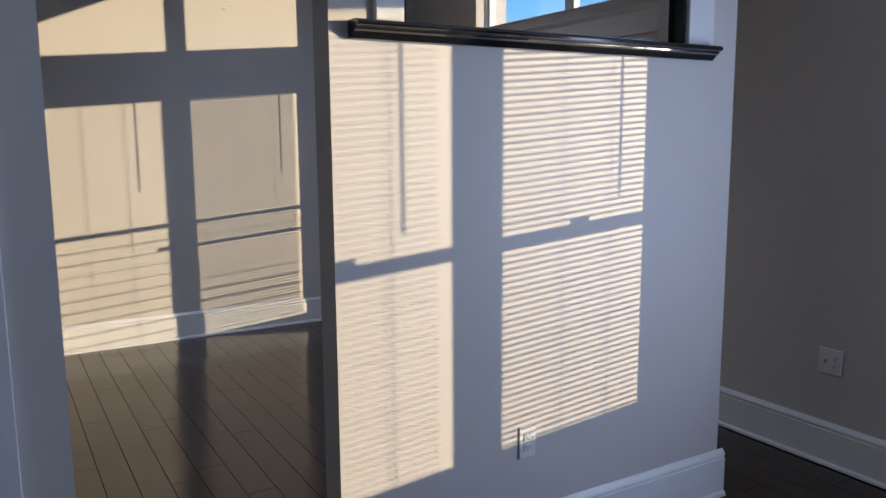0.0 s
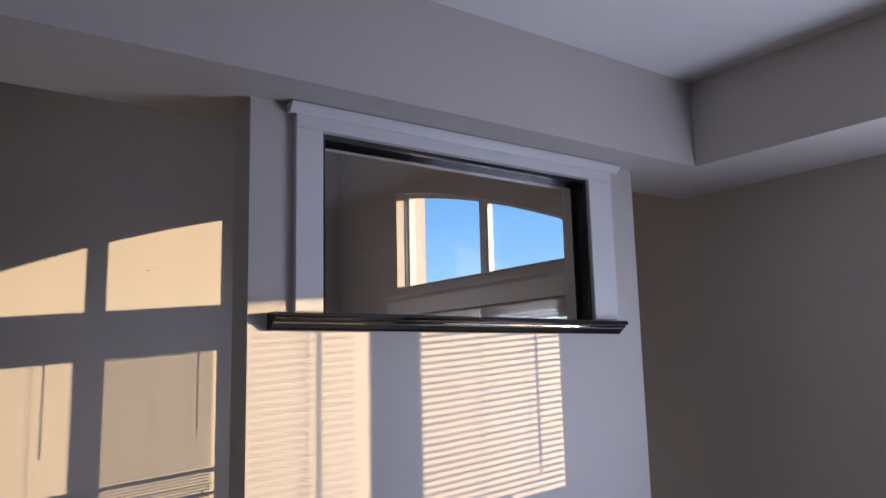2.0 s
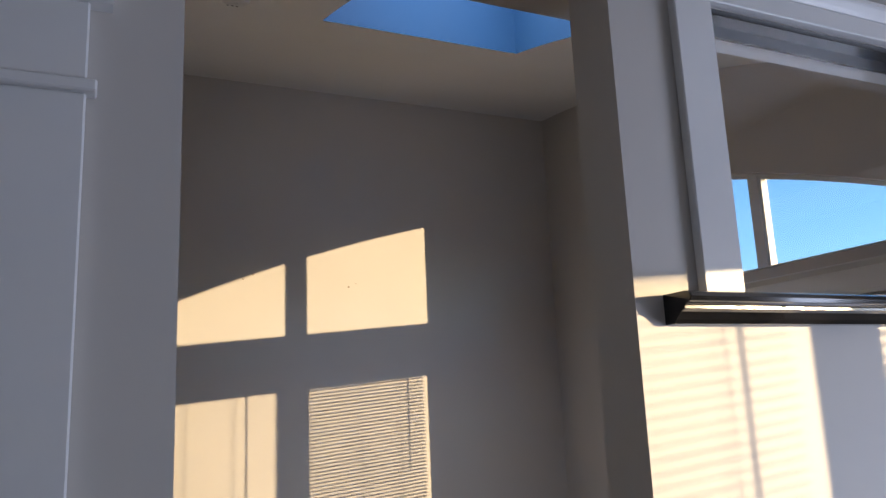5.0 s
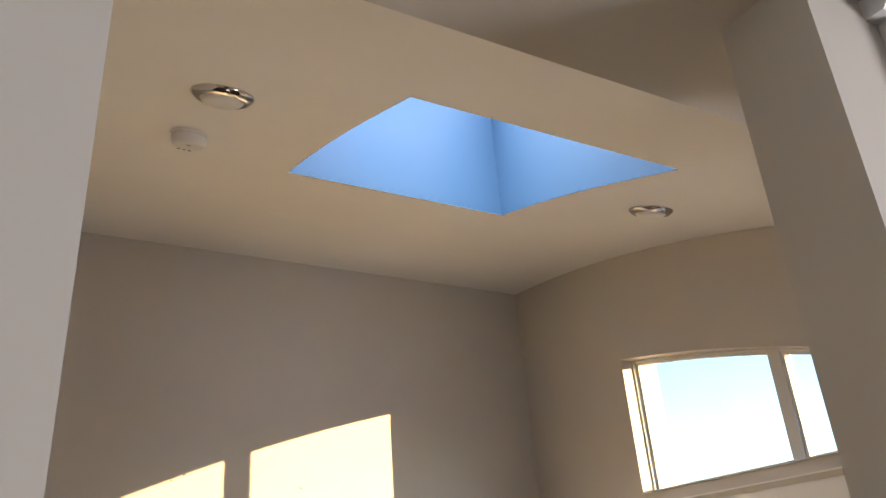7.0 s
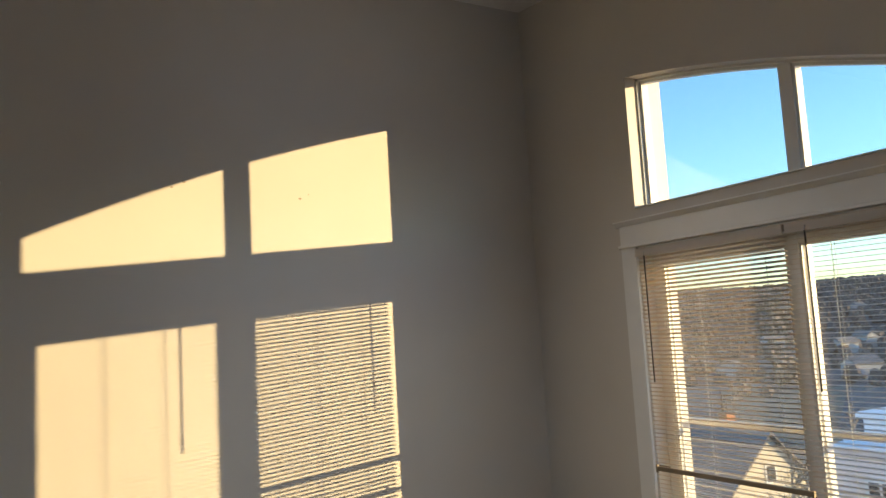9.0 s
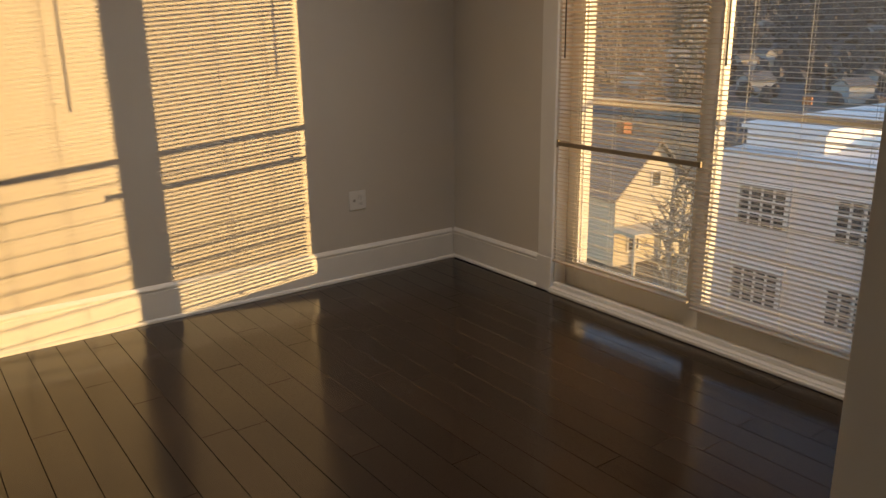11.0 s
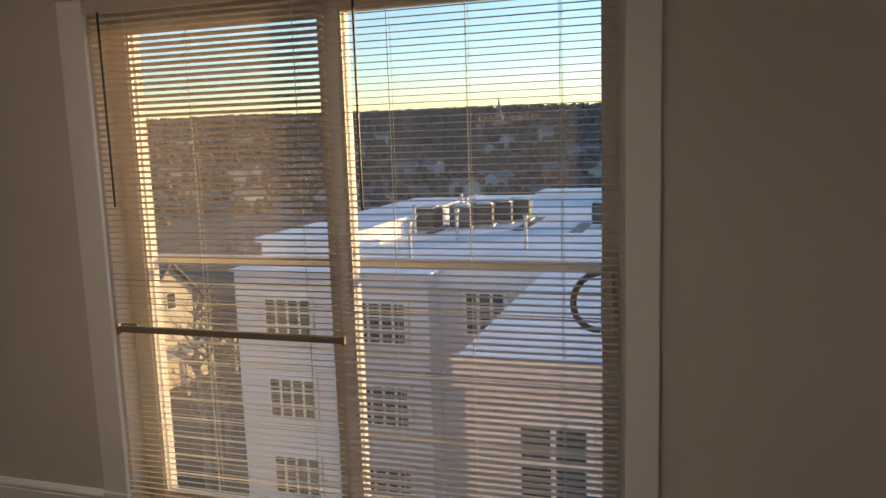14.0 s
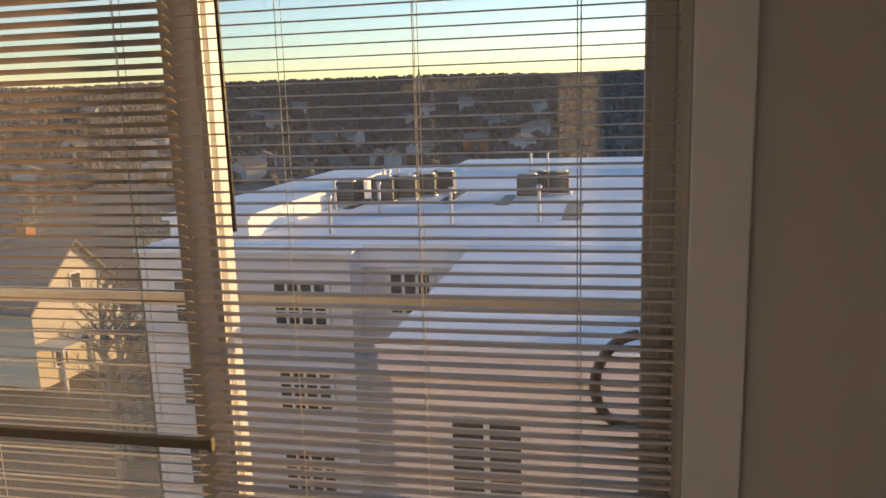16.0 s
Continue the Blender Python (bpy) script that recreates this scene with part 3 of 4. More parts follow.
def sash(name, x0, x1, y0, y1, st0, st1, label, pane):
    p = part(name, box(x0, x1, y0, y0 + st0, 0.032, DH - 0.024, 0.003), M_VINYL, pd, label)
    for nm, b in (("stile", box(x0, x1, y1 - st1, y1, 0.032, DH - 0.024, 0.003)),
                  ("bottom_rail", box(x0, x1, y0 + st0, y1 - st1, 0.032, 0.165, 0.003)),
                  ("top_rail", box(x0, x1, y0 + st0, y1 - st1, DH - 0.100, DH - 0.024, 0.003))):
        part(nm, b, M_VINYL, p)
    xm = (x0 + x1) / 2
    part("pane", box(xm - 0.009, xm - 0.003, y0 + st0, y1 - st1, 0.165, DH - 0.100), pane, p).visible_shadow = False
    bm = bmesh.new()
    for xa in (x0 + 0.004, x1 - 0.012):
        box(xa, xa + 0.008, y0 + st0, y0 + st0 + 0.012, 0.165, DH - 0.100, 0.001, bm)
        box(xa, xa + 0.008, y1 - st1 - 0.012, y1 - st1, 0.165, DH - 0.100, 0.001, bm)
        box(xa, xa + 0.008, y0 + st0 + 0.012, y1 - st1 - 0.012, 0.165, 0.177, 0.001, bm)
        box(xa, xa + 0.008, y0 + st0 + 0.012, y1 - st1 - 0.012, DH - 0.112, DH - 0.100, 0.001, bm)
    part("glazing_bead", bm, M_VINYL, p)
    return p


fx = sash("fixed_panel", XW + 0.080, XW + 0.124, 1.897, D1 - 0.012, 0.078, 0.075, "fixed glass panel in a white vinyl frame", M_DUSTY)
sd = sash("sliding_panel", XW + 0.026, XW + 0.072, D0 + 0.022, 1.968, 0.040, 0.072, "sliding glass panel in a white vinyl frame", M_CLEANER)
# curved pull on the sliding panel
HX = XW + 0.026
arc = [(HX - 0.004 - 0.034 * math.sin(math.pi * i / 14), 1.070 + 0.075 * math.sin(math.pi * i / 14), 1.003 + 0.088 * math.cos(math.pi * i / 14)) for i in range(15)]
part("handle", tube(arc, 0.010, 10), M_HANDLE, sd, "dark curved pull handle")
part("handle_plate", box(HX - 0.010, HX, 1.028, 1.066, 0.885, 1.120, 0.004), M_VINYL, sd)
part("maker_plate", box(HX - 0.004, HX, 1.38, 1.49, 0.095, 0.125, 0.001), M_VINYL, sd)
# security bar across the fixed panel
sb = thing("security_bar", "bronze security bar lying across the fixed door panel", "security bar")
part("bar", box(3.520, 3.534, 1.896, 2.784, 0.848, 0.870, 0.002), M_BAR, sb)
part("hinge_bracket", box(3.517, 3.5345, 2.7845, 2.792, 0.838, 0.880, 0.002), M_BAR, sb)
part("hinge_arm", box(3.564, 3.574, 2.740, D1 - 0.013, 0.850, 0.868, 0.002), M_BAR, sb)
part("saddle", box(3.517, 3.5345, 1.888, 1.8955, 0.844, 0.874, 0.002), M_BAR, sb)

# railing outside the door
rl = thing("railing", "beige painted railing with thin horizontal bars outside the patio door", "railing")
RX = XW + 0.34
part("top_rail", box(RX - 0.02, RX + 0.02, D0 - 0.22, D1 + 0.12, 1.040, 1.072, 0.004), M_RAIL, rl)
for i in range(11):
    z = 0.955 - 0.083 * i
    part("bar", tube([(RX, D0 - 0.21, z), (RX, D1 + 0.11, z)], 0.003, 8), M_RAIL, rl)
for y in (D0 - 0.22, D1 + 0.08):
    part("post", box(RX - 0.02, RX + 0.02, y, y + 0.04, -0.05, 1.037, 0.003), M_RAIL, rl)
    for z in (0.1, 0.95):
        part("mount", box(XW + WT, RX - 0.0205, y + 0.005, y + 0.035, z, z + 0.05, 0.002), M_RAIL, rl)

# ---- transom window ----
tw = thing("window_transom", "white framed transom window with a curved sloping head", "window", kind="structure")
GX = XW + 0.125


def transom_ring(y0, y1, w, x0, x1, up=0.0, low=0.0):
    """A frame that follows the curved head."""
    bm = bmesh.new()
    n = 12
    for i in range(n):
        ya, yb = y0 + (y1 - y0) * i / n, y0 + (y1 - y0) * (i + 1) / n
        za, zb = transom_z(ya) - up, transom_z(yb) - up
        prism([(ya, za - w), (yb, zb - w), (yb, zb), (ya, za)], "x", x0, x1, bm)
    box(x0, x1, y0, y1, TZ + low, TZ + low + w, bm=bm)
    for ya, yb in ((y0, y0 + w), (y1 - w, y1)):
        prism([(ya, TZ + low + w), (yb, TZ + low + w), (yb, transom_z(yb) - up - w), (ya, transom_z(ya) - up - w)], "x", x0, x1, bm)
    return bm


part("frame", transom_ring(T0 + 0.001, T1 - 0.001, 0.010, GX - 0.045, GX + 0.04, 0.002, 0.001), M_VINYL, tw)
for ya, yb in ((T0 + 0.012, 1.884), (1.943, T1 - 0.012)):
    sa = part("sash", transom_ring(ya, yb, 0.015, GX - 0.025, GX + 0.02, 0.0125, 0.012), M_VINYL, tw)
    n = 10
    bm = bmesh.new()
    pts = [(ya + 0.01, TZ + 0.02), (yb - 0.01, TZ + 0.02)] + [(yb - 0.01 + (ya - yb + 0.02) * i / n, transom_z(yb - 0.01 + (ya - yb + 0.02) * i / n) - 0.022) for i in range(n + 1)]
    prism(pts, "x", GX - 0.003, GX + 0.003, bm)
    part("pane", bm, M_DOUBLE, sa).visible_shadow = False
bm = bmesh.new()
prism([(1.884, TZ + 0.012), (1.943, TZ + 0.012), (1.943, transom_z(1.943) - 0.013), (1.884, transom_z(1.884) - 0.013)], "x", GX - 0.035, GX + 0.03, bm)
part("mullion", bm, M_VINYL, tw)
part("sill", box(XW - 0.012, GX - 0.046, T0 + 0.001, T1 - 0.001, TZ + 0.001, TZ + 0.008, 0.002), M_TRIM, tw)

# ---- living-room windows ----
lw = thing("window_living", "pair of white double-hung windows with blinds in the living room", "window", kind="structure")
LG = XW + 0.14
bm = bmesh.new()
ym0, ym1 = -1.851, -1.748
box(LG - 0.05, LG + 0.05, L0, L0 + 0.03, LZ0, LZ1, bm=bm)
box(LG - 0.05, LG + 0.05, L1 - 0.03, L1, LZ0, LZ1, bm=bm)
box(LG - 0.05, LG + 0.05, L0 + 0.03, L1 - 0.03, LZ0, LZ0 + 0.03, bm=bm)
box(LG - 0.05, LG + 0.05, L0 + 0.03, L1 - 0.03, LZ1 - 0.03, LZ1, bm=bm)
box(LG - 0.05, LG + 0.05, ym0 + 0.012, ym1 - 0.012, LZ0 + 0.03, LZ1 - 0.03, bm=bm)
part("frame", bm, M_VINYL, lw)
for ya, yb in ((L0 + 0.03, ym0 + 0.012), (ym1 - 0.012, L1 - 0.03)):
    sa = part("sash", box(LG - 0.02, LG + 0.02, ya, ya + 0.03, LZ0 + 0.03, LZ1 - 0.03), M_VINYL, lw)
    part("stile", box(LG - 0.02, LG + 0.02, yb - 0.03, yb, LZ0 + 0.03, LZ1 - 0.03), M_VINYL, sa)
    part("meeting_rail", box(LG - 0.025, LG + 0.025, ya + 0.03, yb - 0.03, 1.272, 1.316), M_VINYL, sa)
    part("bottom_rail", box(LG - 0.02, LG + 0.02, ya + 0.03, yb - 0.03, LZ0 + 0.03, LZ0 + 0.065), M_VINYL, sa)
    part("pane", box(LG - 0.003, LG + 0.003, ya + 0.03, yb - 0.03, LZ0 + 0.065, LZ1 - 0.03), M_GLASS, sa).visible_shadow = False
    part("sash_lock", box(LG - 0.03, LG + 0.0, (ya + yb) / 2 - 0.03, (ya + yb) / 2 + 0.03, 1.3165, 1.336, 0.004), M_VINYL, sa)
    blind(XW + 0.045, ya + 0.012, yb - 0.012, LZ1 - 0.004, LZ0 + 0.03, 12 if ya > -1.8 else -3, yb - 0.088, 0.65, "white vinyl blind in a living-room window", (ya + 0.12, (ya + yb) / 2, yb - 0.16))


# ---- outlets ----
def outlet(at, out, gangs, label, second="duplex"):
    """A wall plate; at is its centre on the wall, out the way it faces on the plan."""
    t = thing("wall_outlet", label, "outlet", "white wall outlets")
    rz = math.degrees(math.atan2(out[1], out[0])) + 90
    t.matrix_basis = pose(at[0], at[1], at[2], 0, 0, rz)
    w = 0.070 if gangs == 1 else 0.116
    part("plate", box(-w / 2, w / 2, -0.006, 0, -0.058, 0.058, 0.0025), M_PLATE, t)
    centres = [0.0] if gangs == 1 else [-0.023, 0.023]
    for i, cx in enumerate(centres):
        if gangs == 2 and i == 0:
            part("coax_jack", lathe([(0.0085, 0), (0.0085, 0.004), (0.005, 0.004), (0.005, 0.012), (0, 0.012)], 12, None, pose(cx, -0.006, 0, 90)), M_SATIN, t, "threaded coax jack")
            continue
        for cz in (-0.0195, 0.0195):
            f = part("receptacle", box(cx - 0.0165, cx + 0.0165, -0.0085, -0.006, cz - 0.0135, cz + 0.0135, 0.002), M_PLATE, t)
            for sx_ in (-0.0065, 0.0065):
                part("slot", box(cx + sx_ - 0.001, cx + sx_ + 0.001, -0.0092, -0.0085, cz - 0.002, cz + 0.006), M_SLOT, f)
            part("ground_hole", box(cx - 0.002, cx + 0.002, -0.0092, -0.0085, cz - 0.0095, cz - 0.0055), M_SLOT, f)
        part("screw", lathe([(0, 0.0015), (0.0025, 0.001), (0.003, 0)], 8, None, pose(cx, -0.006, 0, 90)), M_SATIN, t)
    return t


outlet((1.926, 0, 0.442), (0, -1), 1, "white duplex outlet low on the sunlit partition")
outlet((2.842, YF, 0.478), (0, -1), 2, "white two-gang plate with coax jack and outlet")
outlet((XW, -0.048, 0.475), (-1, 0), 2, "white two-gang plate with coax jack and outlet on the outer wall")
outlet((0.345, YF, 0.43), (0, -1), 1, "white duplex outlet low on the sunlit wall")


# nail holes and scuffs on the sunlit wall
for x, z, r in ((1.99, 2.405, 0.006), (2.04, 2.43, 0.003), (1.31, 2.44, 0.005), (1.37, 2.47, 0.006), (2.30, 0.72, 0.004)):
    mk = part("wall_mark", lathe([(0, 0.0006), (r * 0.7, 0.0006), (r, 0.0)], 9, None, pose(x, YF, z, 90) @ Matrix.Diagonal((1.6, 1, 1, 1))), M_BARK)
    tagged(mk, "small dark nail mark on the painted wall", "wall mark", "nail marks")


# ---- ceiling fixtures ----
def on_ceiling(x, y):
    s = (ceil_z(y + 0.01) - ceil_z(y - 0.01)) / 0.02
    return Matrix.Translation((x, y, ceil_z(y))) @ Matrix.Rotation(math.atan(s), 4, "X") @ Matrix.Rotation(math.pi, 4, "X")


def downlight(x, y):
    t = thing("recessed_light", "unlit recessed ceiling light with chrome ring and frosted lens", "ceiling light", "recessed lights in the sloped ceiling")
    t.matrix_basis = on_ceiling(x, y)
    part("trim_ring", lathe([(0.1005, 0.0005), (0.101, 0.004), (0.096, 0.011), (0.086, 0.019), (0.076, 0.023), (0.071, 0.023), (0.068, 0.020), (0.068, 0.002)], 40), M_CHROME, t, "polished chrome ring", smooth=True)
    part("lens", lathe([(0.0675, 0.002), (0.0675, 0.020), (0.062, 0.028), (0.048, 0.034), (0.025, 0.037), (0, 0.038)], 40), M_LENS, t, "frosted glass lens", smooth=True)


downlight(0.977, 1.693)
downlight(2.980, 1.860)
sm = thing("smoke_detector", "round white smoke detector on the sloped ceiling", "smoke detector")
sm.matrix_basis = on_ceiling(0.975, 2.185)
part("base", lathe([(0, 0.0005), (0.070, 0.0005), (0.070, 0.012), (0, 0.012)], 36), M_PLATE, sm)
part("cover", lathe([(0.064, 0.0125), (0.066, 0.03), (0.060, 0.046), (0.050, 0.050), (0, 0.051)], 36), M_PLATE, sm, smooth=True)
for k in range(3):
    part("vent_slot", box(-0.03 + 0.02 * k, -0.02 + 0.02 * k, -0.052, -0.045, 0.0505, 0.0516), M_SLOT, sm)
part("test_button", lathe([(0.009, 0.0505), (0.009, 0.054), (0, 0.0545)], 14, None, pose(0.0, 0.012, 0)), M_PLATE, sm)

# ---- outside ----
GZ, RZ = -14.0, -2.3
bm = bmesh.new()
bmesh.ops.create_grid(bm, x_segments=2, y_segments=2, size=2500)
bmesh.ops.translate(bm, vec=(0, 0, GZ), verts=bm.verts)
setting("ground", bm, M_GROUND, "brown winter ground reaching to the horizon", "ground")
setting("road", box(30, 400, 40, 48, GZ, GZ + 0.06), M_ASPHALT, "grey asphalt street beyond the building", "road")


def casement(parent, face, y, z, w, h, n=2, rows=2):
    """A window on a facade that faces -x: frame, dark panes and bars."""
    f = part("window", box(face - 0.05, face + 0.05, y - w / 2 - 0.08, y + w / 2 + 0.08, z - 0.08, z + h + 0.08), M_VINYL, parent)
    pw = w / n
    for i in range(n):
        y0 = y - w / 2 + pw * i + 0.05
        for j in range(rows):
            part("pane", box(face - 0.07, face - 0.0505, y0, y0 + pw - 0.1, z + 0.03 + j * h / rows, z - 0.03 + (j + 1) * h / rows), M_PANE, f)


# the storeys below and beside the rooms
ob_ = thing("own_building", "tall pale stucco apartment building that holds the rooms", "building")
part("wall_below", box(XW - 15.0, XW + WT - 0.004, -22.0, 20.0, GZ, -0.21), M_STUCCO, ob_)
part("wall_beside", box(XW - 15.0, XW + WT - 0.004, YF + 0.31, 20.0, -0.209, 4.3), M_STUCCO, ob_)
part("wall_beside", box(XW - 15.0, XW + WT - 0.004, -22.0, LY - 0.31, -0.209, 4.3), M_STUCCO, ob_)

# front wing
wg = thing("building_wing", "pale stucco wing with a white flat roof and paired windows", "building")
WX0, WX1, WY0, WY1 = 13.6, 22.6, -14.0, 4.66
part("wall", box(WX0 + 0.15, WX1, WY0 + 0.15, WY1 - 0.15, GZ, RZ - 0.02), M_STUCCO, wg)
part("roof", box(WX0, WX1, WY0, WY1, RZ, RZ + 0.02), M_ROOF, wg)
part("fascia", box(WX0 - 0.02, WX1, WY0, WY1 + 0.02, RZ - 0.45, RZ - 0.001), M_STUCCO, wg)
part("coping", box(WX0 - 0.05, WX0 + 0.15, WY0, WY1 + 0.05, RZ + 0.021, RZ + 0.08), M_ROOF, wg)
for fl in range(4):
    for y in (2.95, -0.4, -3.8):
        casement(wg, WX0 + 0.10, y, RZ - 2.42 - 2.5 * fl, 1.2, 1.35)
# main block behind
mb = thing("building_main", "grey and white apartment block with a broad white flat roof", "building")
MX0, MX1, MY0, MY1 = 22.6, 50.0, -22.0, 14.35
part("wall", box(MX0 + 0.1, MX1, MY0, MY1 - 0.1, GZ, RZ - 0.02), M_STUCCO_GREY, mb)
part("roof", box(MX0, MX1, MY0, MY1, RZ, RZ + 0.02), M_ROOF, mb)
part("fascia", box(MX0 - 0.03, MX0 + 0.05, MY0, MY1 + 0.03, RZ - 0.6, RZ + 0.05), M_ROOF, mb)
part("bay", box(MX0 - 1.0, MX0 + 0.09, 7.85, 14.15, GZ, RZ - 0.05), M_STUCCO, mb)
part("bay_roof", box(MX0 - 1.1, MX0 - 0.031, 7.75, 14.25, RZ - 0.049, RZ + 0.03), M_ROOF, mb)
for fl in range(4):
    casement(mb, MX0 + 0.05, 6.45, RZ - 1.95 - 2.5 * fl, 1.2, 1.25, 3, 3)
    for y in (9.30, 12.32):
        casement(mb, MX0 - 1.05, y, RZ - 2.05 - 2.5 * fl, 1.55, 1.2, 4, 3)


def roof_box(name, x0, x1, y0, y1, h, label):
    t = thing(name, label, "roof structure", at=(0, 0, 0))
    part("wall", box(x0, x1, y0, y1, RZ + 0.02, RZ + h), M_ROOF, t)
    part("cap", box(x0 - 0.15, x1 + 0.15, y0 - 0.15, y1 + 0.15, RZ + h + 0.001, RZ + h + 0.16), M_ROOF, t)
    return t


roof_box("penthouse", 23.4, 38.9, 11.6, 14.2, 0.62, "long low white membrane-clad roof structure")
roof_box("penthouse", 46.5, 49.5, -8.0, 9.3, 0.28, "low white membrane-clad roof structure")
roof_box("roof_curb", 15.6, 17.0, -1.5, -0.3, 0.55, "white membrane-clad roof curb")

ac = thing("condenser_unit", "dark grey air-conditioning condenser on the white roof", "condenser", "rooftop condensers")
part("cabinet", box(-0.42, 0.42, -0.42, 0.42, 0.08, 0.92, 0.03), M_AC, ac)
part("base", box(-0.5, 0.5, -0.5, 0.5, 0.0, 0.079), M_GALV, ac)
part("fan_guard", lathe([(0.36, 0.921), (0.36, 0.97), (0.30, 0.985), (0, 0.99)], 20), M_GALV, ac)
for k in range(6):
    part("louvre", box(-0.432, -0.421, -0.38, 0.38, 0.16 + 0.12 * k, 0.22 + 0.12 * k), M_SHINGLE, ac)
spots = [(31.5, 11.2), (32.3, 11.3), (32.4, 9.9), (33.2, 10.2), (33.4, 9.2), (34.1, 9.6), (34.4, 8.6), (35.2, 8.9), (35.4, 8.0), (36.1, 8.3), (33.7, 4.2), (34.9, 3.9), (34.7, 3.0)]
ac.matrix_basis = pose(spots[0][0], spots[0][1], RZ + 0.02)
for x, y in spots[1:]:
    copy_thing(ac, pose(x, y, RZ + 0.02))
vp = thing("vent_pipe", "thin pale vent pipe standing on the white roof", "pipe", "rooftop vent pipes")
part("pipe", tube([(0, 0, 0), (0, 0, 1.1)], 0.055, 10), M_GALV, vp)
part("cap", lathe([(0.09, 1.08), (0.09, 1.17), (0, 1.22)], 12), M_GALV, vp)
vs = [(36.0, 11.0), (36.4, 10.4), (33.0, 9.9), (26.5, 6.0), (24.5, 9.4), (43.5, 5.0), (43.4, 4.1), (28.5, 9.0), (30.0, 11.2), (27.0, 3.2)]
vp.matrix_basis = pose(vs[0][0], vs[0][1], RZ + 0.02)
for x, y in vs[1:]:
    copy_thing(vp, pose(x, y, RZ + 0.02))
for x0, x1, y0, y1 in ((31.4, 36.6, 7.1, 7.6), (30.0, 33.3, 10.5, 10.9), (31.0, 34.2, 4.7, 5.2), (27.2, 31.4, 1.9, 2.5)):
    tagged(part("roof_walkway", box(x0, x1, y0, y1, RZ + 0.021, RZ + 0.04), M_AC), "dark rubber walkway mat on the white roof", "walkway")


# gabled houses below
def house(x, y, rz, w, d, h, rise, wallm, label):
    t = thing("house", label, "house", "houses below the building")
    t.matrix_basis = pose(x, y, GZ, 0, 0, rz)
    bm = bmesh.new()
    prism([(-w / 2, 0), (w / 2, 0), (w / 2, h), (0, h + rise), (-w / 2, h)], "y", -d / 2, d / 2, bm)
    part("wall", bm, wallm, t)
    for s in (-1, 1):
        bm = bmesh.new()
        k = rise / (w / 2)
        e = w / 2 + 0.4
        prism([(0, h + rise + 0.06), (s * e, h + rise - k * e + 0.06), (s * e, h + rise - k * e + 0.22), (0, h + rise + 0.24)], "y", -d / 2 - 0.4, d / 2 + 0.4, bm)
        part("roof", bm, M_SHINGLE, t)
    part("chimney", box(0.6, 1.3, -0.4, 0.4, h + rise * 0.6, h + rise + 0.9), M_ORANGE, t)
    for sx_ in (-w / 4, w / 4):
        for z in (0.9, 3.4):
            if z + 1.4 < h:
                for sy in (-1, 1):
                    f = part("window", box(sx_ - 0.55, sx_ + 0.55, sy * d / 2 - 0.06, sy * d / 2 + 0.06, z, z + 1.5), M_VINYL, t)
                    part("pane", box(sx_ - 0.42, sx_ + 0.42, sy * d / 2 - 0.08, sy * d / 2 + 0.08, z + 0.12, z + 1.38), M_PANE, f)
    f = part("window", box(-0.45, 0.45, -d / 2 - 0.06, -d / 2 + 0.06, h + 0.3, h + 1.5), M_VINYL, t)
    part("pane", box(-0.33, 0.33, -d / 2 - 0.08, -d / 2 - 0.061, h + 0.42, h + 1.38), M_PANE, f)
    bm = box(-w / 2 - 0.2, w / 2 + 0.2, -d / 2 - 2.2, -d / 2 - 0.05, 2.5, 2.75)
    part("porch_roof", bm, M_SIDING, t)
    for sx_ in (-w / 2, -w / 6, w / 6, w / 2):
        part("porch_post", box(sx_ - 0.08, sx_ + 0.08, -d / 2 - 2.1, -d / 2 - 1.94, 0, 2.499), M_SIDING, t)
    return t


house(42.9, 37.0, -8, 6.8, 9.0, 4.8, 3.3, M_SIDING, "cream gabled house with porch catching the low sun")
house(62, 60, 38, 8.0, 10.0, 5.2, 3.0, M_PALEHOUSE, "pale gabled house among bare trees")
house(70, 38, 20, 9.0, 11.0, 5.2, 3.0, M_PALEHOUSE, "pale gabled house among bare trees")


# hills
def hill_z(x, y):
    d = math.hypot(x, y)
    k = min(1.0, max(0.0, (d - 150) / 420))
    n = noise.noise((x * 0.004, y * 0.004, 0.3)) * 4.0 + noise.noise((x * 0.013, y * 0.013, 2.0)) * 1.6
    return GZ - 0.5 + (31.0 + n) * k * k * (3 - 2 * k)


bm = bmesh.new()
rings = [145 + 22 * i for i in range(24)]
grid = []
for r in rings:
    grid.append([bm.verts.new((r * math.cos(a), r * math.sin(a), hill_z(r * math.cos(a), r * math.sin(a)))) for a in [radians(-80 + 2.0 * k) for k in range(81)]])
for a, b in zip(grid, grid[1:]):
    for k in range(80):
        bm.faces.new((a[k], a[k + 1], b[k + 1], b[k]))
setting("backdrop_hill", bm, M_WOODS, "distant wooded winter hillside under the horizon", "hill")

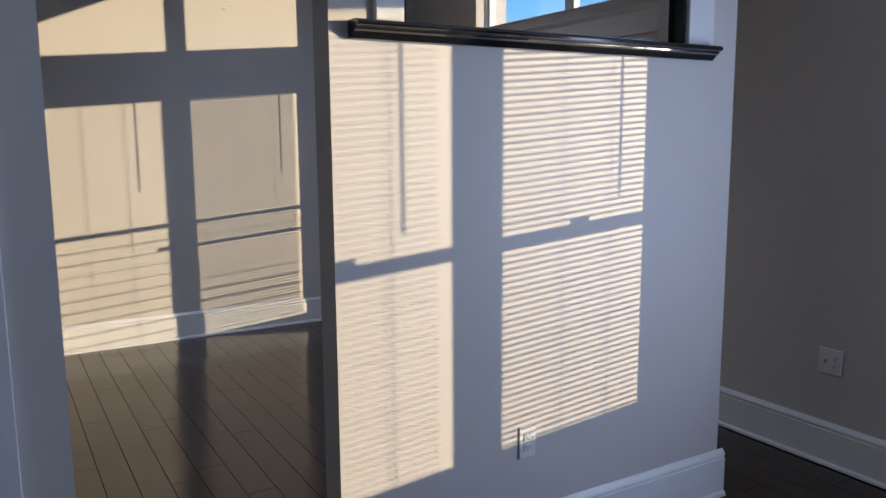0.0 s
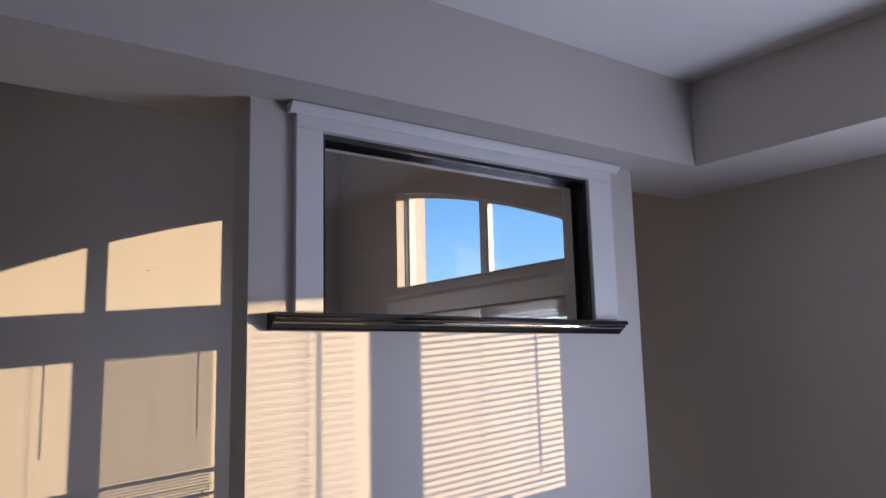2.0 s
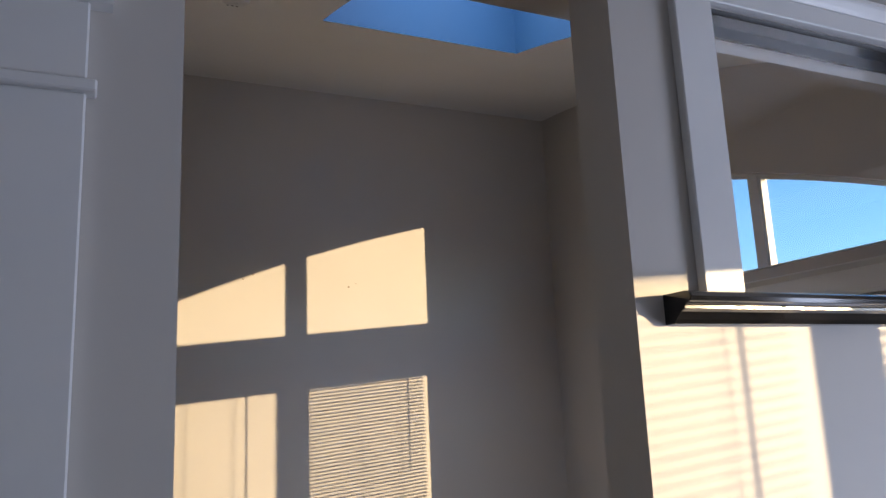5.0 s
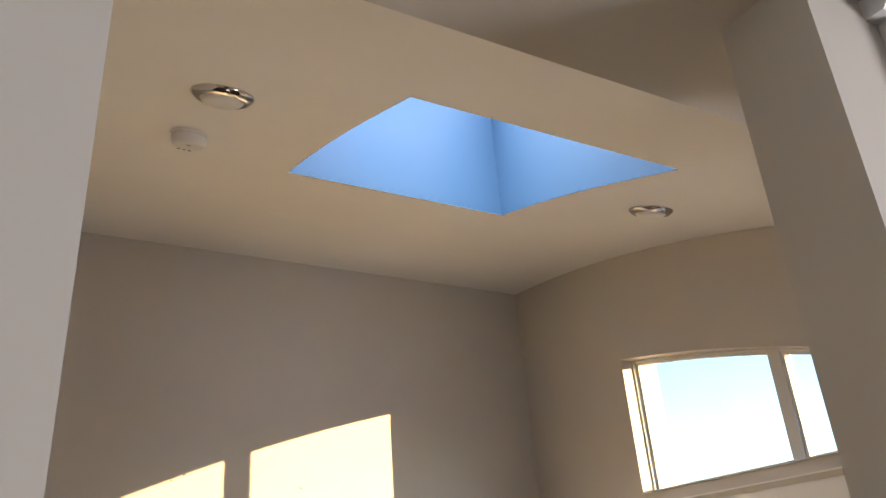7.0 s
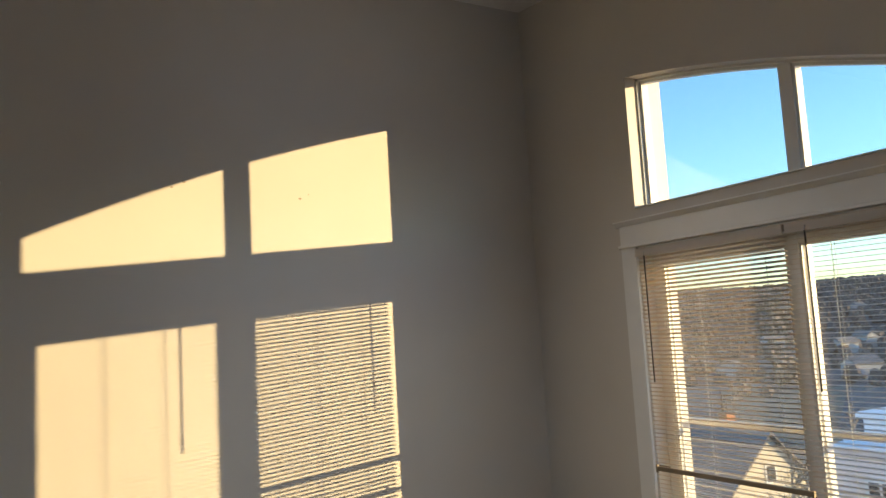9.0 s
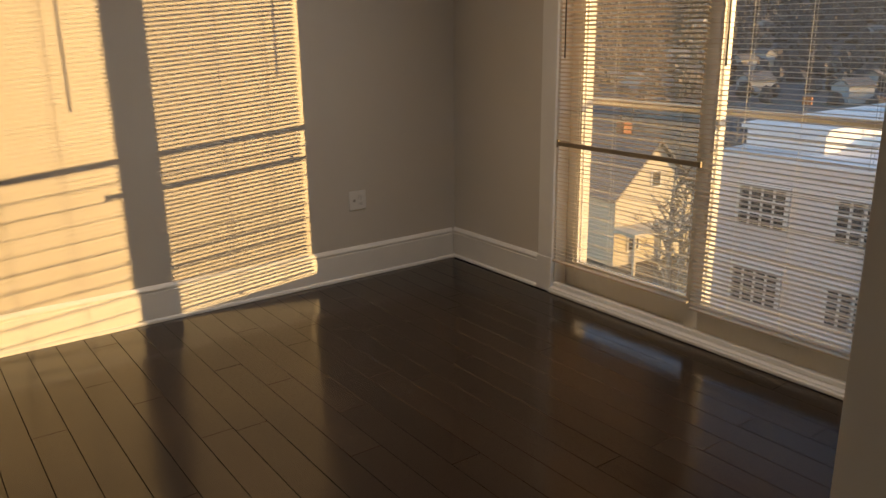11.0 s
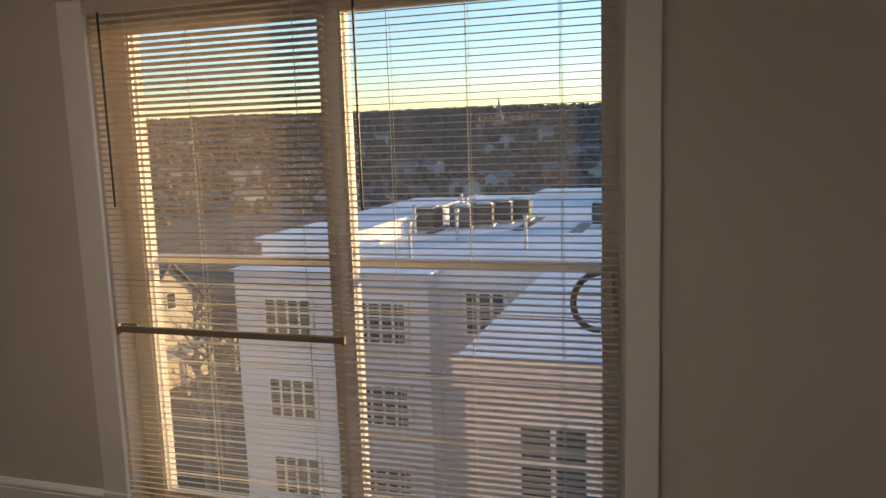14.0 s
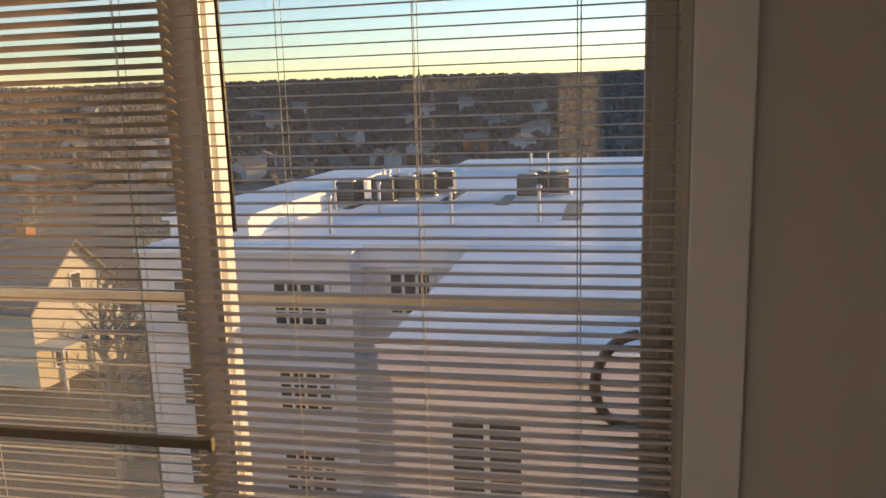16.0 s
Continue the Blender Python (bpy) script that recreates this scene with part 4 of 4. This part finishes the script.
# far woods: small tapered crowns over the hill
vs, fs = [], []
rnd = random.Random(5)
for i in range(9000):
    a, r = radians(rnd.uniform(-6, 62)), 150 + 430 * math.sqrt(rnd.random())
    x, y = r * math.cos(a), r * math.sin(a)
    z, h, w = hill_z(x, y) - 0.3, rnd.uniform(2.0, 4.4), rnd.uniform(1.1, 2.3)
    b = len(vs)
    for f, lo, hi in ((1.0, 0.2, 0.45), (0.62, 0.75, 0.95)):
        for k in range(5):
            t = 2 * math.pi * (k + 0.6 * rnd.random()) / 5
            vs.append((x + f * w * math.cos(t), y + f * w * math.sin(t), z + h * rnd.uniform(lo, hi)))
    vs += [(x + rnd.uniform(-0.5, 0.5), y, z + h), (x, y, z - 0.5)]
    for k in range(5):
        q = (k + 1) % 5
        fs += [(b + k, b + q, b + 5 + q, b + 5 + k), (b + 5 + k, b + 5 + q, b + 10), (b + q, b + k, b + 11)]
me = bpy.data.meshes.new("far_woods")
me.from_pydata(vs, [], fs)
me.materials.append(M_TREE)
tagged(new("far_woods", me), "bare winter trees covering the far hillside", "trees", kind="stuff")

# scattered far houses and a church spire
rnd = random.Random(9)
for i in range(30):
    a, r = radians(rnd.uniform(4, 40)), rnd.uniform(175, 380)
    x, y = r * math.cos(a), r * math.sin(a)
    t = thing("far_house", "small pale house on the far hillside", "house", "houses on the far hillside")
    t.matrix_basis = pose(x, y, hill_z(x, y), 0, 0, rnd.uniform(0, 180))
    w, h = rnd.uniform(1.6, 3.2), rnd.uniform(2.2, 4.0)
    bm = bmesh.new()
    prism([(-w, -1), (w, -1), (w, h), (0, h + 1.4), (-w, h)], "y", -3, 3, bm)
    part("wall", bm, M_ORANGE if i == 3 else M_PALEHOUSE, t)
    for s in (-1, 1):
        bm = bmesh.new()
        prism([(0, h + 1.45), (s * (w + 0.3), h + 0.0), (s * (w + 0.3), h + 0.3), (0, h + 1.8)], "y", -3.3, 3.3, bm)
        part("roof", bm, M_SHINGLE, t)
ch = thing("church_steeple", "dark pointed church steeple on the ridge", "steeple")
ch.matrix_basis = pose(399, 95.6, hill_z(399, 95.6))
part("tower", box(-2, 2, -2, 2, -3, 6), M_SHINGLE, ch)
part("spire", lathe([(2.4, 6.001), (0.9, 11), (0, 17)], 8), M_SHINGLE, ch)


# bare trees near the house
def bare_tree(x, y, h, seed, label):
    r = random.Random(seed)
    t = thing("bare_tree", label, "tree", "bare trees near the houses")
    t.location = (x, y, GZ)
    part("trunk", tube([(0, 0, 0), (0.1, 0, h * 0.3), (0.0, 0.15, h * 0.65), (0.1, 0.1, h)], [0.22, 0.17, 0.10, 0.03], 8), M_BARK, t)
    limbs, twigs = bmesh.new(), bmesh.new()
    for i in range(26):
        z = h * r.uniform(0.28, 0.95)
        a, ln = r.uniform(0, 6.28), h * r.uniform(0.18, 0.36) * (1.25 - z / h)
        p = Vector((0.05, 0.05, z))
        e = p + Vector((math.cos(a) * ln, math.sin(a) * ln, ln * r.uniform(0.5, 1.1)))
        m1 = p.lerp(e, 0.5) + Vector((0, 0, 0.1))
        tube([p, m1, e], [0.06, 0.04, 0.012], 5, limbs)
        for k in range(12):
            s = p.lerp(e, r.uniform(0.3, 1.0))
            d = Vector((r.uniform(-1, 1), r.uniform(-1, 1), r.uniform(0.1, 1.2))).normalized() * ln * r.uniform(0.2, 0.5)
            tube([s, s + d * 0.5 + Vector((0, 0, 0.04)), s + d], [0.016, 0.011, 0.004], 3, twigs)
    part("limbs", limbs, M_BARK, t)
    part("twigs", twigs, M_TREE, t)


for i, (x, y, h) in enumerate(((28.8, 20.9, 9.5), (31.5, 22.2, 8.6), (33, 22.6, 7.2), (52, 33, 9), (50, 42, 9), (58, 48, 10))):
    bare_tree(x, y, h, 20 + i, "tall bare winter tree with fine twigs")

# ---- floor planks, last ----
PW = 0.127
plank_cache = {}


def plank_mesh(length):
    key = round(length, 3)
    if key not in plank_cache:
        w, l, c = PW / 2 - 0.0006, key / 2 - 0.0006, 0.0013
        bm = bmesh.new()
        lo = [bm.verts.new((sx_ * w, sy * l, -0.0135)) for sx_, sy in ((-1, -1), (1, -1), (1, 1), (-1, 1))]
        mid = [bm.verts.new((sx_ * w, sy * l, -0.0018)) for sx_, sy in ((-1, -1), (1, -1), (1, 1), (-1, 1))]
        top = [bm.verts.new((sx_ * (w - c), sy * (l - c), 0.0)) for sx_, sy in ((-1, -1), (1, -1), (1, 1), (-1, 1))]
        for a, b in ((lo, mid), (mid, top)):
            for k in range(4):
                bm.faces.new((a[k], a[(k + 1) % 4], b[(k + 1) % 4], b[k]))
        bm.faces.new(top)
        bm.faces.new(lo[::-1])
        plank_cache[key] = mesh_of("plank", bm, M_FLOOR)
    return plank_cache[key]


floor_ob = bpy.data.objects["floor"]
rnd = random.Random(3)
LENGTHS = (0.72, 1.06, 1.32, 1.58, 1.85)
vs, fs = [], []
row = 0
x = LX + 0.03
while x + PW <= XW + 0.001 + PW:
    xc = min(x + PW / 2, XW - PW / 2 + 0.0) if x + PW > XW else x + PW / 2
    y = LY + rnd.uniform(-1.0, 0)
    while y < YF:
        ln = rnd.choice(LENGTHS)
        y1 = y + ln
        ya, yb = max(y, LY), min(y1, YF)
        if yb - ya > 0.05 and x + PW <= XW + 0.001:
            yc = (ya + yb) / 2
            if yb > 0.2 and xc > XL - 0.1:
                ob = new("plank", plank_mesh(yb - ya))
                ob.parent = floor_ob
                ob.location = (xc, yc, 0)
            else:
                src = plank_mesh(yb - ya)
                b = len(vs)
                vs += [(v.co.x + xc, v.co.y + yc, v.co.z) for v in src.vertices]
                fs += [tuple(b + k for k in p.vertices) for p in src.polygons]
        y = y1
    x += PW
me = bpy.data.meshes.new("plank_field")
me.from_pydata(vs, [], fs)
me.materials.append(M_FLOOR)
pf = new("plank_field", me)
pf.parent = floor_ob
tagged(pf, kind="stuff")
